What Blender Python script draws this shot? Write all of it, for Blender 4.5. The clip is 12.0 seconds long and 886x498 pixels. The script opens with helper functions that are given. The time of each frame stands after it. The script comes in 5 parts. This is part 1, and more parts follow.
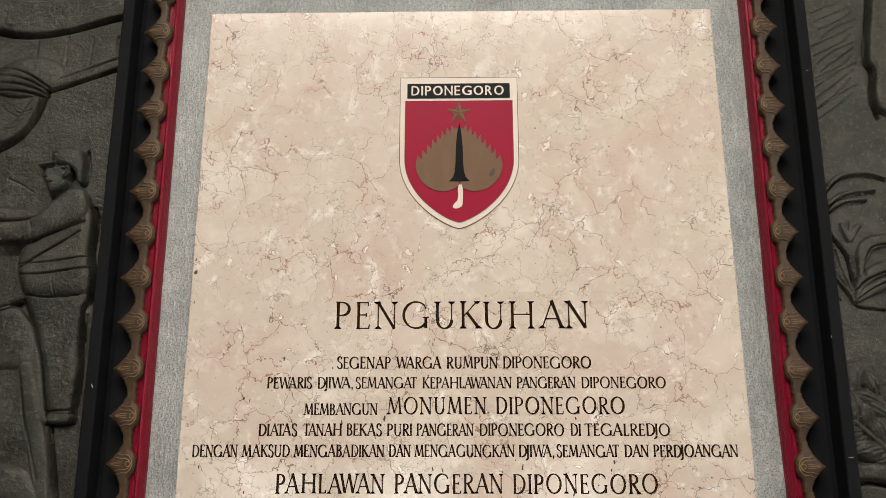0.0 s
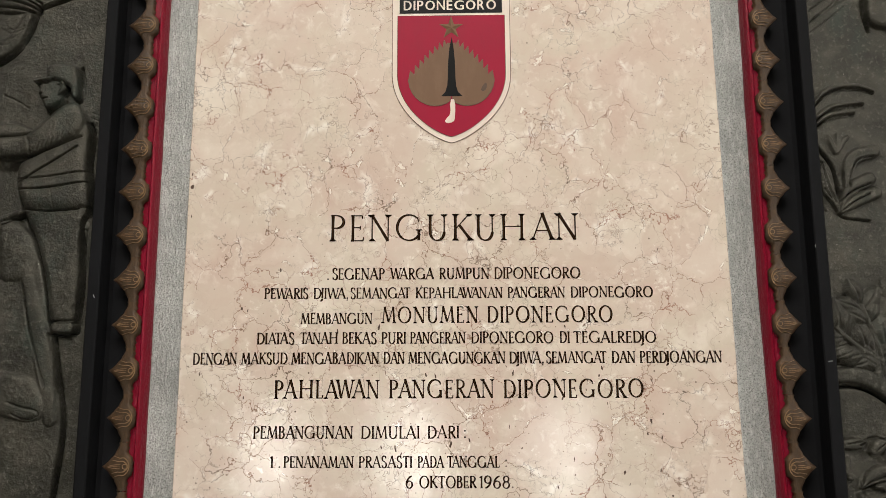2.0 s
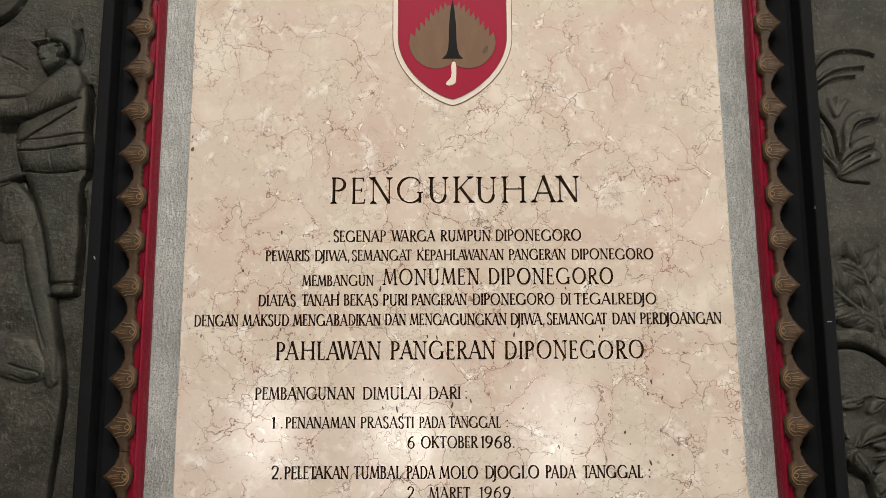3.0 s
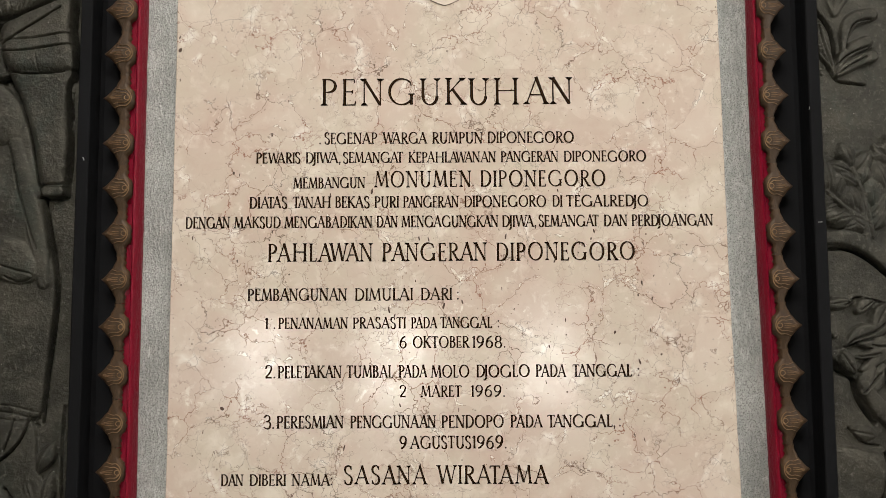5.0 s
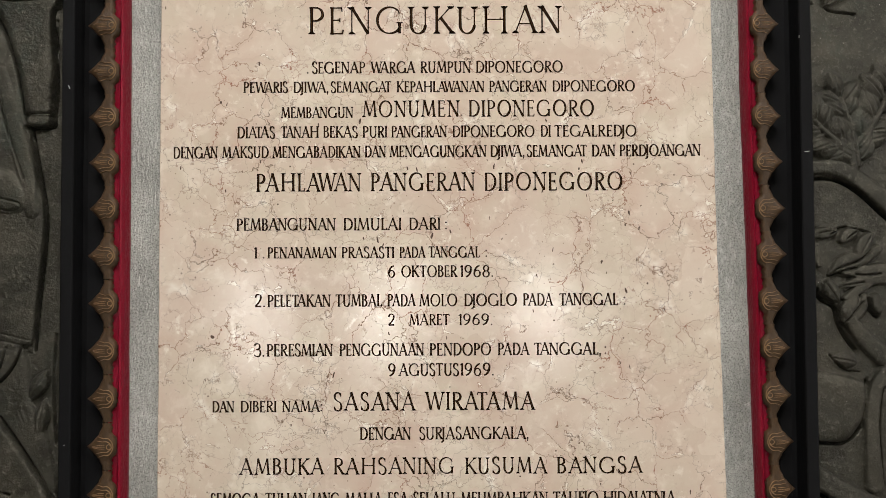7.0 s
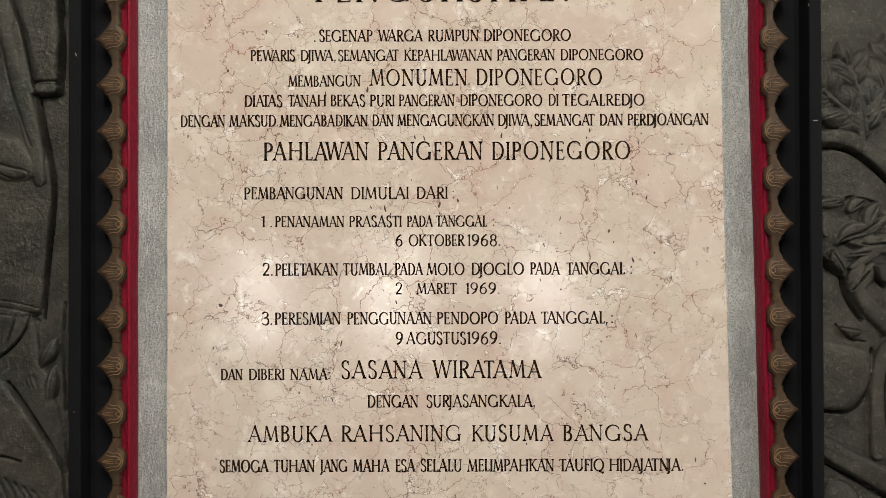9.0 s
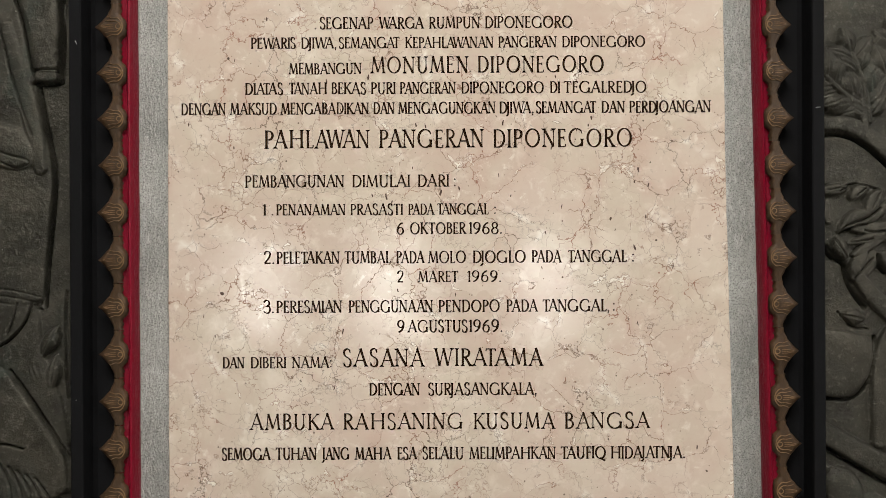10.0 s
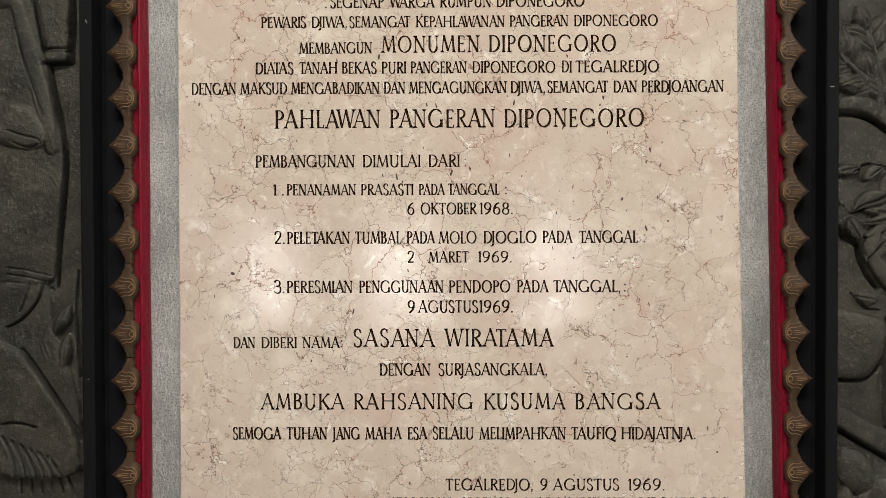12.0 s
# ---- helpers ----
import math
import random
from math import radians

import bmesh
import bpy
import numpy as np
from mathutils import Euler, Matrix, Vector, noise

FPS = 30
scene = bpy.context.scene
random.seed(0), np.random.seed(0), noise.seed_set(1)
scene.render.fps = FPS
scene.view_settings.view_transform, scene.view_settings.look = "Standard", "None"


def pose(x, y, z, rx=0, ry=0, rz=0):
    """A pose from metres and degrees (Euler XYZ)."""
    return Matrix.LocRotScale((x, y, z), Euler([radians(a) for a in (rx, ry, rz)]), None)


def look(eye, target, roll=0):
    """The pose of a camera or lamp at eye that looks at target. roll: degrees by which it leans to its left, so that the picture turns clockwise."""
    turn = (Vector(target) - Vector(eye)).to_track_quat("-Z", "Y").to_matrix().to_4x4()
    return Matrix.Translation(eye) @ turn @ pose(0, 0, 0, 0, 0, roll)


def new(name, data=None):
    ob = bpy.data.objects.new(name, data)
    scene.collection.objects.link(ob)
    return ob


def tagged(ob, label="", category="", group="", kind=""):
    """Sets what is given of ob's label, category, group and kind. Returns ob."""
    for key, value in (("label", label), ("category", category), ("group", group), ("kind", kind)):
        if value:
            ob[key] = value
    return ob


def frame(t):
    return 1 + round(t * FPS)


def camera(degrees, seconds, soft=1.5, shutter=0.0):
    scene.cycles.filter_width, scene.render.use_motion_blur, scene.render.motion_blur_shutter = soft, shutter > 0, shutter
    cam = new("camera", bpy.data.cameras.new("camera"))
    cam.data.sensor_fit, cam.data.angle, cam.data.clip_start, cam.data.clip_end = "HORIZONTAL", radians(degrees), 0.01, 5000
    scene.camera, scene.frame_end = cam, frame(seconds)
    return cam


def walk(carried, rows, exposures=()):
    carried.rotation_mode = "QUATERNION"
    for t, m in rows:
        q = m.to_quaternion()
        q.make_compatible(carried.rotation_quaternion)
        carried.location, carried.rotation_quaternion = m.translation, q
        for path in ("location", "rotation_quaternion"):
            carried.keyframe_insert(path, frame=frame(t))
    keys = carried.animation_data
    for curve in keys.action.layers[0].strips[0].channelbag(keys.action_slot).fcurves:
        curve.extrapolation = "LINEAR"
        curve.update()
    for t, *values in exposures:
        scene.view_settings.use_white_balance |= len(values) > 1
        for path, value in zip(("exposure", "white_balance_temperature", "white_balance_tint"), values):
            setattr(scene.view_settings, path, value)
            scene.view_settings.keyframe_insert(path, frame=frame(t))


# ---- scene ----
cam = camera(57.2, 12.0, 0.8)
PATH = [
    (0, (-0.008, -1.458, 1.364), (-0.044, 0.484, 1.836), 0.0),
    (0.5, (-0.005, -1.459, 1.349), (-0.041, 0.491, 1.794), -0.0),
    (1, (-0.006, -1.463, 1.327), (-0.041, 0.494, 1.739), -0.1),
    (1.5, (-0.004, -1.467, 1.308), (-0.036, 0.497, 1.687), -0.2),
    (2, (0.006, -1.472, 1.301), (-0.031, 0.499, 1.641), -0.2),
    (2.5, (-0.01, -1.469, 1.281), (-0.035, 0.505, 1.599), -0.2),
    (4.3, (-0.002, -1.464, 1.211), (-0.018, 0.522, 1.447), -0.3),
    (4.5, (0.002, -1.461, 1.203), (-0.018, 0.527, 1.42), -0.3),
    (5, (-0.002, -1.455, 1.184), (-0.013, 0.538, 1.352), -0.3),
    (5.5, (0.001, -1.452, 1.164), (-0.002, 0.544, 1.296), -0.3),
    (6, (-0.004, -1.448, 1.154), (-0.003, 0.549, 1.256), -0.3),
    (6.5, (0.001, -1.451, 1.143), (0.004, 0.548, 1.225), -0.3),
    (7, (0.009, -1.458, 1.133), (0.011, 0.541, 1.198), -0.3),
    (9, (-0.003, -1.46, 1.111), (-0.003, 0.54, 1.13), -0.2),
    (9.5, (-0.003, -1.457, 1.102), (-0.004, 0.543, 1.116), -0.3),
    (10, (-0.002, -1.458, 1.104), (-0.007, 0.542, 1.103), -0.3),
    (10.5, (-0.001, -1.458, 1.099), (-0.009, 0.541, 1.092), -0.3),
    (11, (-0.004, -1.459, 1.094), (-0.014, 0.541, 1.081), -0.2),
    (11.5, (-0.008, -1.455, 1.093), (-0.022, 0.544, 1.067), -0.2),
    (12, (-0.008, -1.455, 1.09), (-0.031, 0.545, 1.06), -0.2),
]
walk(cam, [(t, look(eye, target, roll)) for t, eye, target, roll in PATH])

# ---- world, daylight and exposure ----
world = bpy.data.worlds.new("sky")
scene.world = world
world.use_nodes = True
wn = world.node_tree.nodes
sky = wn.new("ShaderNodeTexSky")
sky.sky_type = "NISHITA"
sky.sun_disc = False
sky.sun_elevation, sky.sun_rotation = radians(55), radians(210)
world.node_tree.links.new(sky.outputs[0], wn["Background"].inputs[0])
wn["Background"].inputs[1].default_value = 0.1

sun = new("sun", bpy.data.lights.new("sun", "SUN"))
sun.data.energy, sun.data.angle, sun.data.color = 3.0, radians(0.5), (1.0, 0.95, 0.87)
sun.matrix_world = look((-3, -14, 12), (1, -9, 0))


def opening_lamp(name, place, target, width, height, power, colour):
    """Area lamp in an unseen added opening, standing in for light from the sky."""
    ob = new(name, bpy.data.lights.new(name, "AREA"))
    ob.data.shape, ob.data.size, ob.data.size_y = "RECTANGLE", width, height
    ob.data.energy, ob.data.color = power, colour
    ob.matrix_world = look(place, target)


# Two lamps added out of view, overhead and to the right, to light the panel.
opening_lamp("added_overhead_lamp", (-0.2, -2.6, 4.0), (-0.2, -2.6, 0), 2.6, 0.8, 172.0, (1.0, 0.945, 0.87))
opening_lamp("added_east_lamp", (4.15, -2.6, 2.5), (0, -0.6, 1.4), 2.4, 1.6, 76.0, (1.0, 0.945, 0.87))
scene.view_settings.exposure = -0.05


# ---- materials ----
def node_material(name, roughness=0.5, metallic=0.0, specular=0.5):
    m = bpy.data.materials.new(name)
    m.use_nodes = True
    b = m.node_tree.nodes["Principled BSDF"]
    b.inputs["Roughness"].default_value = roughness
    b.inputs["Metallic"].default_value = metallic
    b.inputs["Specular IOR Level"].default_value = specular
    return m, m.node_tree.nodes, m.node_tree.links, b


def coords(nodes, links, scale=(1, 1, 1)):
    c = nodes.new("ShaderNodeTexCoord")
    mp = nodes.new("ShaderNodeMapping")
    mp.inputs["Scale"].default_value = scale
    links.new(c.outputs["Object"], mp.inputs["Vector"])
    return mp.outputs["Vector"]


def noise_tex(nodes, links, vec, scale, detail=4.0, rough=0.55, distort=0.0):
    n = nodes.new("ShaderNodeTexNoise")
    n.inputs["Scale"].default_value = scale
    n.inputs["Detail"].default_value = detail
    n.inputs["Roughness"].default_value = rough
    n.inputs["Distortion"].default_value = distort
    links.new(vec, n.inputs["Vector"])
    return n


def ramp(nodes, links, src, stops):
    r = nodes.new("ShaderNodeValToRGB")
    e = r.color_ramp.elements
    while len(e) < len(stops):
        e.new(0.5)
    for i, (p, c) in enumerate(stops):
        e[i].position = p
        e[i].color = (*c, 1) if isinstance(c, tuple) else (c, c, c, 1)
    links.new(src, r.inputs[0])
    return r.outputs[0]


def mix(nodes, links, fac, a, b, mode="MIX"):
    n = nodes.new("ShaderNodeMix")
    n.data_type, n.blend_type = "RGBA", mode
    for v, i in ((fac, 0), (a, 6), (b, 7)):
        if isinstance(v, bpy.types.NodeSocket):
            links.new(v, n.inputs[i])
        elif isinstance(v, tuple):
            n.inputs[i].default_value = (*v, 1)
        else:
            n.inputs[i].default_value = v
    return n.outputs[2]


def calc(nodes, links, op, a, b=0.0):
    n = nodes.new("ShaderNodeMath")
    n.operation = op
    for v, i in ((a, 0), (b, 1)):
        if isinstance(v, bpy.types.NodeSocket):
            links.new(v, n.inputs[i])
        else:
            n.inputs[i].default_value = v
    return n.outputs[0]


def bump(nodes, links, b, height, strength, distance):
    n = nodes.new("ShaderNodeBump")
    n.inputs["Strength"].default_value = strength
    n.inputs["Distance"].default_value = distance
    links.new(height, n.inputs["Height"])
    links.new(n.outputs[0], b.inputs["Normal"])


def marble():
    m, n, l, b = node_material("veined_marble", 0.2)
    v = coords(n, l)

    def warped(amount, scale, detail=3.0, rough=0.5):
        d = noise_tex(n, l, v, scale, detail, rough)
        s = n.new("ShaderNodeVectorMath")
        s.operation = "MULTIPLY_ADD"
        l.new(d.outputs["Color"], s.inputs[0])
        s.inputs[1].default_value = (amount,) * 3
        l.new(v, s.inputs[2])
        return s.outputs[0]

    def edges(vec, scale, width):
        e = n.new("ShaderNodeTexVoronoi")
        e.feature = "DISTANCE_TO_EDGE"
        e.inputs["Scale"].default_value = scale
        l.new(vec, e.inputs["Vector"])
        return ramp(n, l, e.outputs["Distance"], [(0.0, 1.0), (width, 0.0)])

    clouds = noise_tex(n, l, v, 5.0, 5, 0.6, 0.6)
    base = ramp(n, l, clouds.outputs[0], [(0.3, (0.635, 0.50, 0.41)), (0.43, (0.68, 0.572, 0.473)), (0.54, (0.675, 0.59, 0.478)), (0.68, (0.80, 0.72, 0.61))])
    cells = n.new("ShaderNodeTexVoronoi")
    cells.inputs["Scale"].default_value = 13.0
    l.new(warped(0.13, 9.0), cells.inputs["Vector"])
    tone = n.new("ShaderNodeSeparateColor")
    l.new(cells.outputs["Color"], tone.inputs[0])
    base = mix(n, l, ramp(n, l, tone.outputs[0], [(0.45, 0.0), (0.95, 0.34)]), base, (0.84, 0.755, 0.65))
    base = mix(n, l, ramp(n, l, tone.outputs[1], [(0.55, 0.0), (0.95, 0.26)]), base, (0.67, 0.525, 0.44))
    # long and short veins, broken up
    gaps = noise_tex(n, l, v, 7.0, 3, 0.6)
    gap2 = noise_tex(n, l, v, 16.0, 3, 0.6)
    long_veins = calc(n, l, "MULTIPLY", edges(warped(0.14, 9.0, 5.0, 0.6), 13.0, 0.0135), ramp(n, l, gaps.outputs[0], [(0.44, 0.0), (0.54, 1.0)]))
    short_veins = calc(n, l, "MULTIPLY", edges(warped(0.08, 20.0, 4.0, 0.6), 34.0, 0.034), ramp(n, l, gap2.outputs[0], [(0.50, 0.0), (0.62, 0.9)]))
    hair = calc(n, l, "MULTIPLY", edges(warped(0.11, 14.0, 4.0, 0.6), 20.0, 0.017), ramp(n, l, clouds.outputs[0], [(0.45, 0.0), (0.58, 0.8)]))
    tint = noise_tex(n, l, v, 11.0, 2)
    vein_colour = ramp(n, l, tint.outputs[0], [(0.38, (0.31, 0.130, 0.085)), (0.50, (0.23, 0.120, 0.075)), (0.62, (0.13, 0.085, 0.058))])
    crystal = calc(n, l, "MULTIPLY", edges(warped(0.13, 9.0), 13.0, 0.13), ramp(n, l, gap2.outputs[0], [(0.56, 0.0), (0.66, 0.8)]))
    pink = calc(n, l, "MULTIPLY", edges(warped(0.13, 9.0), 13.0, 0.25), ramp(n, l, gaps.outputs[0], [(0.45, 0.0), (0.68, 0.5)]))
    ragged = noise_tex(n, l, v, 34.0, 4, 0.7)
    near = n.new("ShaderNodeTexVoronoi")
    near.feature = "DISTANCE_TO_EDGE"
    near.inputs["Scale"].default_value = 13.0
    l.new(warped(0.13, 9.0), near.inputs["Vector"])
    reach = calc(n, l, "MULTIPLY_ADD", ragged.outputs[0], 0.42)
    l.new(near.outputs["Distance"], reach.node.inputs[2])
    where = ramp(n, l, noise_tex(n, l, v, 8.5, 2, 0.5).outputs[0], [(0.47, 0.0), (0.53, 1.0)])
    filling = calc(n, l, "MULTIPLY", ramp(n, l, reach, [(0.185, 1.0), (0.195, 0.0)]), where)
    rimline = calc(n, l, "MULTIPLY", ramp(n, l, reach, [(0.185, 0.0), (0.193, 0.55), (0.199, 0.55), (0.208, 0.0)]), where)
    base = mix(n, l, pink, base, (0.60, 0.42, 0.335))
    base = mix(n, l, crystal, base, (0.93, 0.89, 0.81))
    flecks = noise_tex(n, l, warped(0.05, 25.0), 38.0, 5, 0.7)
    base = mix(n, l, calc(n, l, "MULTIPLY", ramp(n, l, flecks.outputs[0], [(0.57, 0.0), (0.66, 0.75)]), ramp(n, l, gaps.outputs[0], [(0.42, 0.15), (0.6, 1.0)])), base, (0.90, 0.85, 0.76))
    base = mix(n, l, calc(n, l, "MULTIPLY", filling, 0.75), base, (0.93, 0.89, 0.80))
    base = mix(n, l, rimline, base, vein_colour)
    base = mix(n, l, calc(n, l, "MULTIPLY", hair, 0.85), base, vein_colour)
    base = mix(n, l, calc(n, l, "MULTIPLY", short_veins, 0.55), base, vein_colour)
    base = mix(n, l, calc(n, l, "MULTIPLY", long_veins, 1.0), base, vein_colour)
    pits = n.new("ShaderNodeTexVoronoi")
    pits.inputs["Scale"].default_value = 42.0
    l.new(v, pits.inputs["Vector"])
    pit_on = n.new("ShaderNodeSeparateColor")
    l.new(pits.outputs["Color"], pit_on.inputs[0])
    pit = calc(n, l, "MULTIPLY", ramp(n, l, pits.outputs["Distance"], [(0.05, 1.0), (0.085, 0.0)]), ramp(n, l, pit_on.outputs[0], [(0.70, 0.0), (0.74, 0.85)]))
    base = mix(n, l, pit, base, (0.12, 0.08, 0.06))
    # fine dark specks, reddish crumbs along the veins and a mottled ground
    specks = n.new("ShaderNodeTexVoronoi")
    specks.inputs["Scale"].default_value = 95.0
    l.new(v, specks.inputs["Vector"])
    speck_on = n.new("ShaderNodeSeparateColor")
    l.new(specks.outputs["Color"], speck_on.inputs[0])
    speck = calc(n, l, "MULTIPLY", ramp(n, l, specks.outputs["Distance"], [(0.07, 1.0), (0.13, 0.0)]), ramp(n, l, speck_on.outputs[1], [(0.88, 0.0), (0.92, 0.7)]))
    base = mix(n, l, speck, base, (0.17, 0.10, 0.07))
    crumbs = noise_tex(n, l, v, 130.0, 4, 0.7)
    base = mix(n, l, calc(n, l, "MULTIPLY", ramp(n, l, crumbs.outputs[0], [(0.60, 0.0), (0.66, 0.8)]), pink), base, (0.36, 0.17, 0.11))
    mottle = noise_tex(n, l, v, 27.0, 5, 0.65, 0.4)
    base = mix(n, l, ramp(n, l, mottle.outputs[0], [(0.54, 0.0), (0.72, 0.5)]), base, (0.88, 0.81, 0.71))
    base = mix(n, l, ramp(n, l, mottle.outputs[0], [(0.30, 0.35), (0.46, 0.0)]), base, (0.62, 0.475, 0.385))
    l.new(base, b.inputs["Base Color"])
    patch = noise_tex(n, l, coords(n, l, (1, 1, 0.45)), 16.0, 4, 0.6)
    rough = calc(n, l, "MULTIPLY_ADD", patch.outputs[0], 0.30)
    l.new(rough, b.inputs["Roughness"])
    rough.node.inputs[2].default_value = -0.01
    relief = calc(n, l, "SUBTRACT", calc(n, l, "MULTIPLY", clouds.outputs[0], 0.5), calc(n, l, "ADD", long_veins, calc(n, l, "ADD", short_veins, pit)))
    bump(n, l, b, relief, 0.5, 0.0006)
    return m


def cement():
    m, n, l, b = node_material("silver_grey_painted_cement", 0.5, 0.35)
    v = coords(n, l)
    big = noise_tex(n, l, v, 7.0, 4)
    # brush strokes that swing from upright to slanting
    swing = noise_tex(n, l, v, 5.0, 2)
    bent = n.new("ShaderNodeVectorMath")
    bent.operation = "MULTIPLY_ADD"
    l.new(swing.outputs["Color"], bent.inputs[0])
    bent.inputs[1].default_value = (0.07, 0.0, 0.05)
    l.new(v, bent.inputs[2])
    flat = n.new("ShaderNodeMapping")
    flat.inputs["Scale"].default_value = (1, 1, 0.28)
    l.new(bent.outputs[0], flat.inputs["Vector"])
    brush_marks = noise_tex(n, l, flat.outputs["Vector"], 190.0, 4, 0.7)
    grit = noise_tex(n, l, v, 330.0, 3, 0.8)
    scuff = noise_tex(n, l, coords(n, l, (1, 1, 0.5)), 34.0, 5, 0.75, 0.8)
    base = ramp(n, l, big.outputs[0], [(0.3, (0.36, 0.375, 0.355)), (0.55, (0.50, 0.517, 0.49)), (0.75, (0.64, 0.66, 0.63))])
    base = mix(n, l, ramp(n, l, brush_marks.outputs[0], [(0.48, 0.0), (0.70, 0.5)]), base, (0.84, 0.855, 0.83))
    base = mix(n, l, ramp(n, l, scuff.outputs[0], [(0.60, 0.0), (0.68, 0.55)]), base, (0.80, 0.815, 0.79))
    base = mix(n, l, ramp(n, l, grit.outputs[0], [(0.48, 0.0), (0.64, 0.75)]), base, (0.12, 0.125, 0.112))
    l.new(base, b.inputs["Base Color"])
    height = calc(n, l, "ADD", brush_marks.outputs[0], calc(n, l, "ADD", calc(n, l, "MULTIPLY", grit.outputs[0], 0.4), calc(n, l, "MULTIPLY", scuff.outputs[0], 0.8)))
    bump(n, l, b, height, 1.0, 0.0045)
    return m


def paint(name, colour, worn, roughness, scale=1.0, grain=0.0005, amount=0.5, specular=0.3):
    m, n, l, b = node_material(name, roughness, 0.0, specular)
    v = coords(n, l, (1, 1, 0.35))
    big = noise_tex(n, l, v, 26.0 * scale, 5, 0.65)
    fine = noise_tex(n, l, v, 240.0 * scale, 3, 0.65)
    base = mix(n, l, ramp(n, l, big.outputs[0], [(0.45, 0.0), (0.75, amount)]), colour, worn)
    base = mix(n, l, ramp(n, l, fine.outputs[0], [(0.6, 0.0), (0.75, amount)]), base, worn)
    l.new(base, b.inputs["Base Color"])
    r = calc(n, l, "MULTIPLY_ADD", fine.outputs[0], 0.2)
    r.node.inputs[2].default_value = roughness - 0.1
    l.new(r, b.inputs["Roughness"])
    bump(n, l, b, calc(n, l, "ADD", fine.outputs[0], big.outputs[0]), 0.6, grain)
    return m


def bronze():
    m, n, l, b = node_material("dark_patinated_relief", 0.42, 0.45, 0.4)
    v = coords(n, l)
    big = noise_tex(n, l, v, 6.0, 5, 0.6, 0.5)
    mid = noise_tex(n, l, v, 22.0, 3, 0.55)
    grain = noise_tex(n, l, v, 120.0, 5, 0.7)
    # tool marks in patches of two directions
    level = noise_tex(n, l, coords(n, l, (0.16, 1, 1)), 120.0, 3, 0.6, 0.2)
    slant_map = n.new("ShaderNodeMapping")
    slant_map.inputs["Rotation"].default_value = (0, radians(55), 0)
    slant_map.inputs["Scale"].default_value = (0.14, 1, 1)
    l.new(v, slant_map.inputs["Vector"])
    slant = noise_tex(n, l, slant_map.outputs["Vector"], 130.0, 3, 0.6, 0.2)
    field = ramp(n, l, noise_tex(n, l, v, 9.0, 3).outputs[0], [(0.46, 0.0), (0.54, 1.0)])
    marks = mix(n, l, field, level.outputs[0], slant.outputs[0])
    base = ramp(n, l, big.outputs[0], [(0.3, (0.034, 0.0335, 0.0265)), (0.5, (0.048, 0.0462, 0.036)), (0.7, (0.063, 0.058, 0.0435))])
    base = mix(n, l, ramp(n, l, mid.outputs[0], [(0.5, 0.0), (0.72, 0.6)]), base, (0.100, 0.094, 0.075))
    base = mix(n, l, ramp(n, l, mid.outputs[0], [(0.30, 0.6), (0.44, 0.0)]), base, (0.022, 0.020, 0.016))
    green = noise_tex(n, l, coords(n, l, (1, 1, 0.6)), 9.0, 5, 0.7)
    base = mix(n, l, ramp(n, l, green.outputs[0], [(0.56, 0.0), (0.72, 0.6)]), base, (0.034, 0.052, 0.043))
    base = mix(n, l, ramp(n, l, grain.outputs[0], [(0.54, 0.0), (0.68, 0.65)]), base, (0.15, 0.145, 0.12))
    spots = n.new("ShaderNodeTexVoronoi")
    spots.inputs["Scale"].default_value = 75.0
    l.new(v, spots.inputs["Vector"])
    chosen = n.new("ShaderNodeSeparateColor")
    l.new(spots.outputs["Color"], chosen.inputs[0])
    dots = calc(n, l, "MULTIPLY", ramp(n, l, spots.outputs["Distance"], [(0.07, 1.0), (0.11, 0.0)]), ramp(n, l, chosen.outputs[0], [(0.90, 0.0), (0.93, 0.8)]))
    base = mix(n, l, dots, base, (0.34, 0.33, 0.29))
    l.new(base, b.inputs["Base Color"])
    r = calc(n, l, "MULTIPLY_ADD", mid.outputs[0], 0.35)
    r.node.inputs[2].default_value = 0.26
    l.new(r, b.inputs["Roughness"])
    bump(n, l, b, calc(n, l, "ADD", calc(n, l, "MULTIPLY", mid.outputs[0], 0.7), calc(n, l, "ADD", calc(n, l, "MULTIPLY", grain.outputs[0], 0.38), calc(n, l, "MULTIPLY", marks, 0.03))), 1.0, 0.008)
    return m


def plain_wall(name, colour, scale):
    m, n, l, b = node_material(name, 0.75)
    v = coords(n, l)
    t = noise_tex(n, l, v, scale, 5, 0.6)
    base = ramp(n, l, t.outputs[0], [(0.3, tuple(0.85 * c for c in colour)), (0.7, colour)])
    l.new(base, b.inputs["Base Color"])
    bump(n, l, b, t.outputs[0], 0.3, 0.004)
    return m


MARBLE, CEMENT, BRONZE = marble(), cement(), bronze()
RED = paint("red_gloss_paint", (0.20, 0.0026, 0.017), (0.27, 0.008, 0.030), 0.34, 1.0, 0.0030, 0.5, 0.2)
BLACK = paint("black_painted_wood", (0.0070, 0.0072, 0.0080), (0.010, 0.011, 0.013), 0.72, 0.6, 0.0005, 0.5, 0.12)
GILT = paint("tarnished_gilt_wood", (0.052, 0.032, 0.017), (0.160, 0.086, 0.037), 0.42, 2.2, 0.0018, 0.6)
GILT_LINE = paint("worn_gold_line", (0.29, 0.180, 0.088), (0.13, 0.080, 0.042), 0.38, 4.0, 0.0003, 0.7)
LETTER = paint("dark_brown_letter_paint", (0.006, 0.0028, 0.0010), (0.020, 0.009, 0.0035), 0.7, 5.0, 0.0003, 0.5, 0.03)
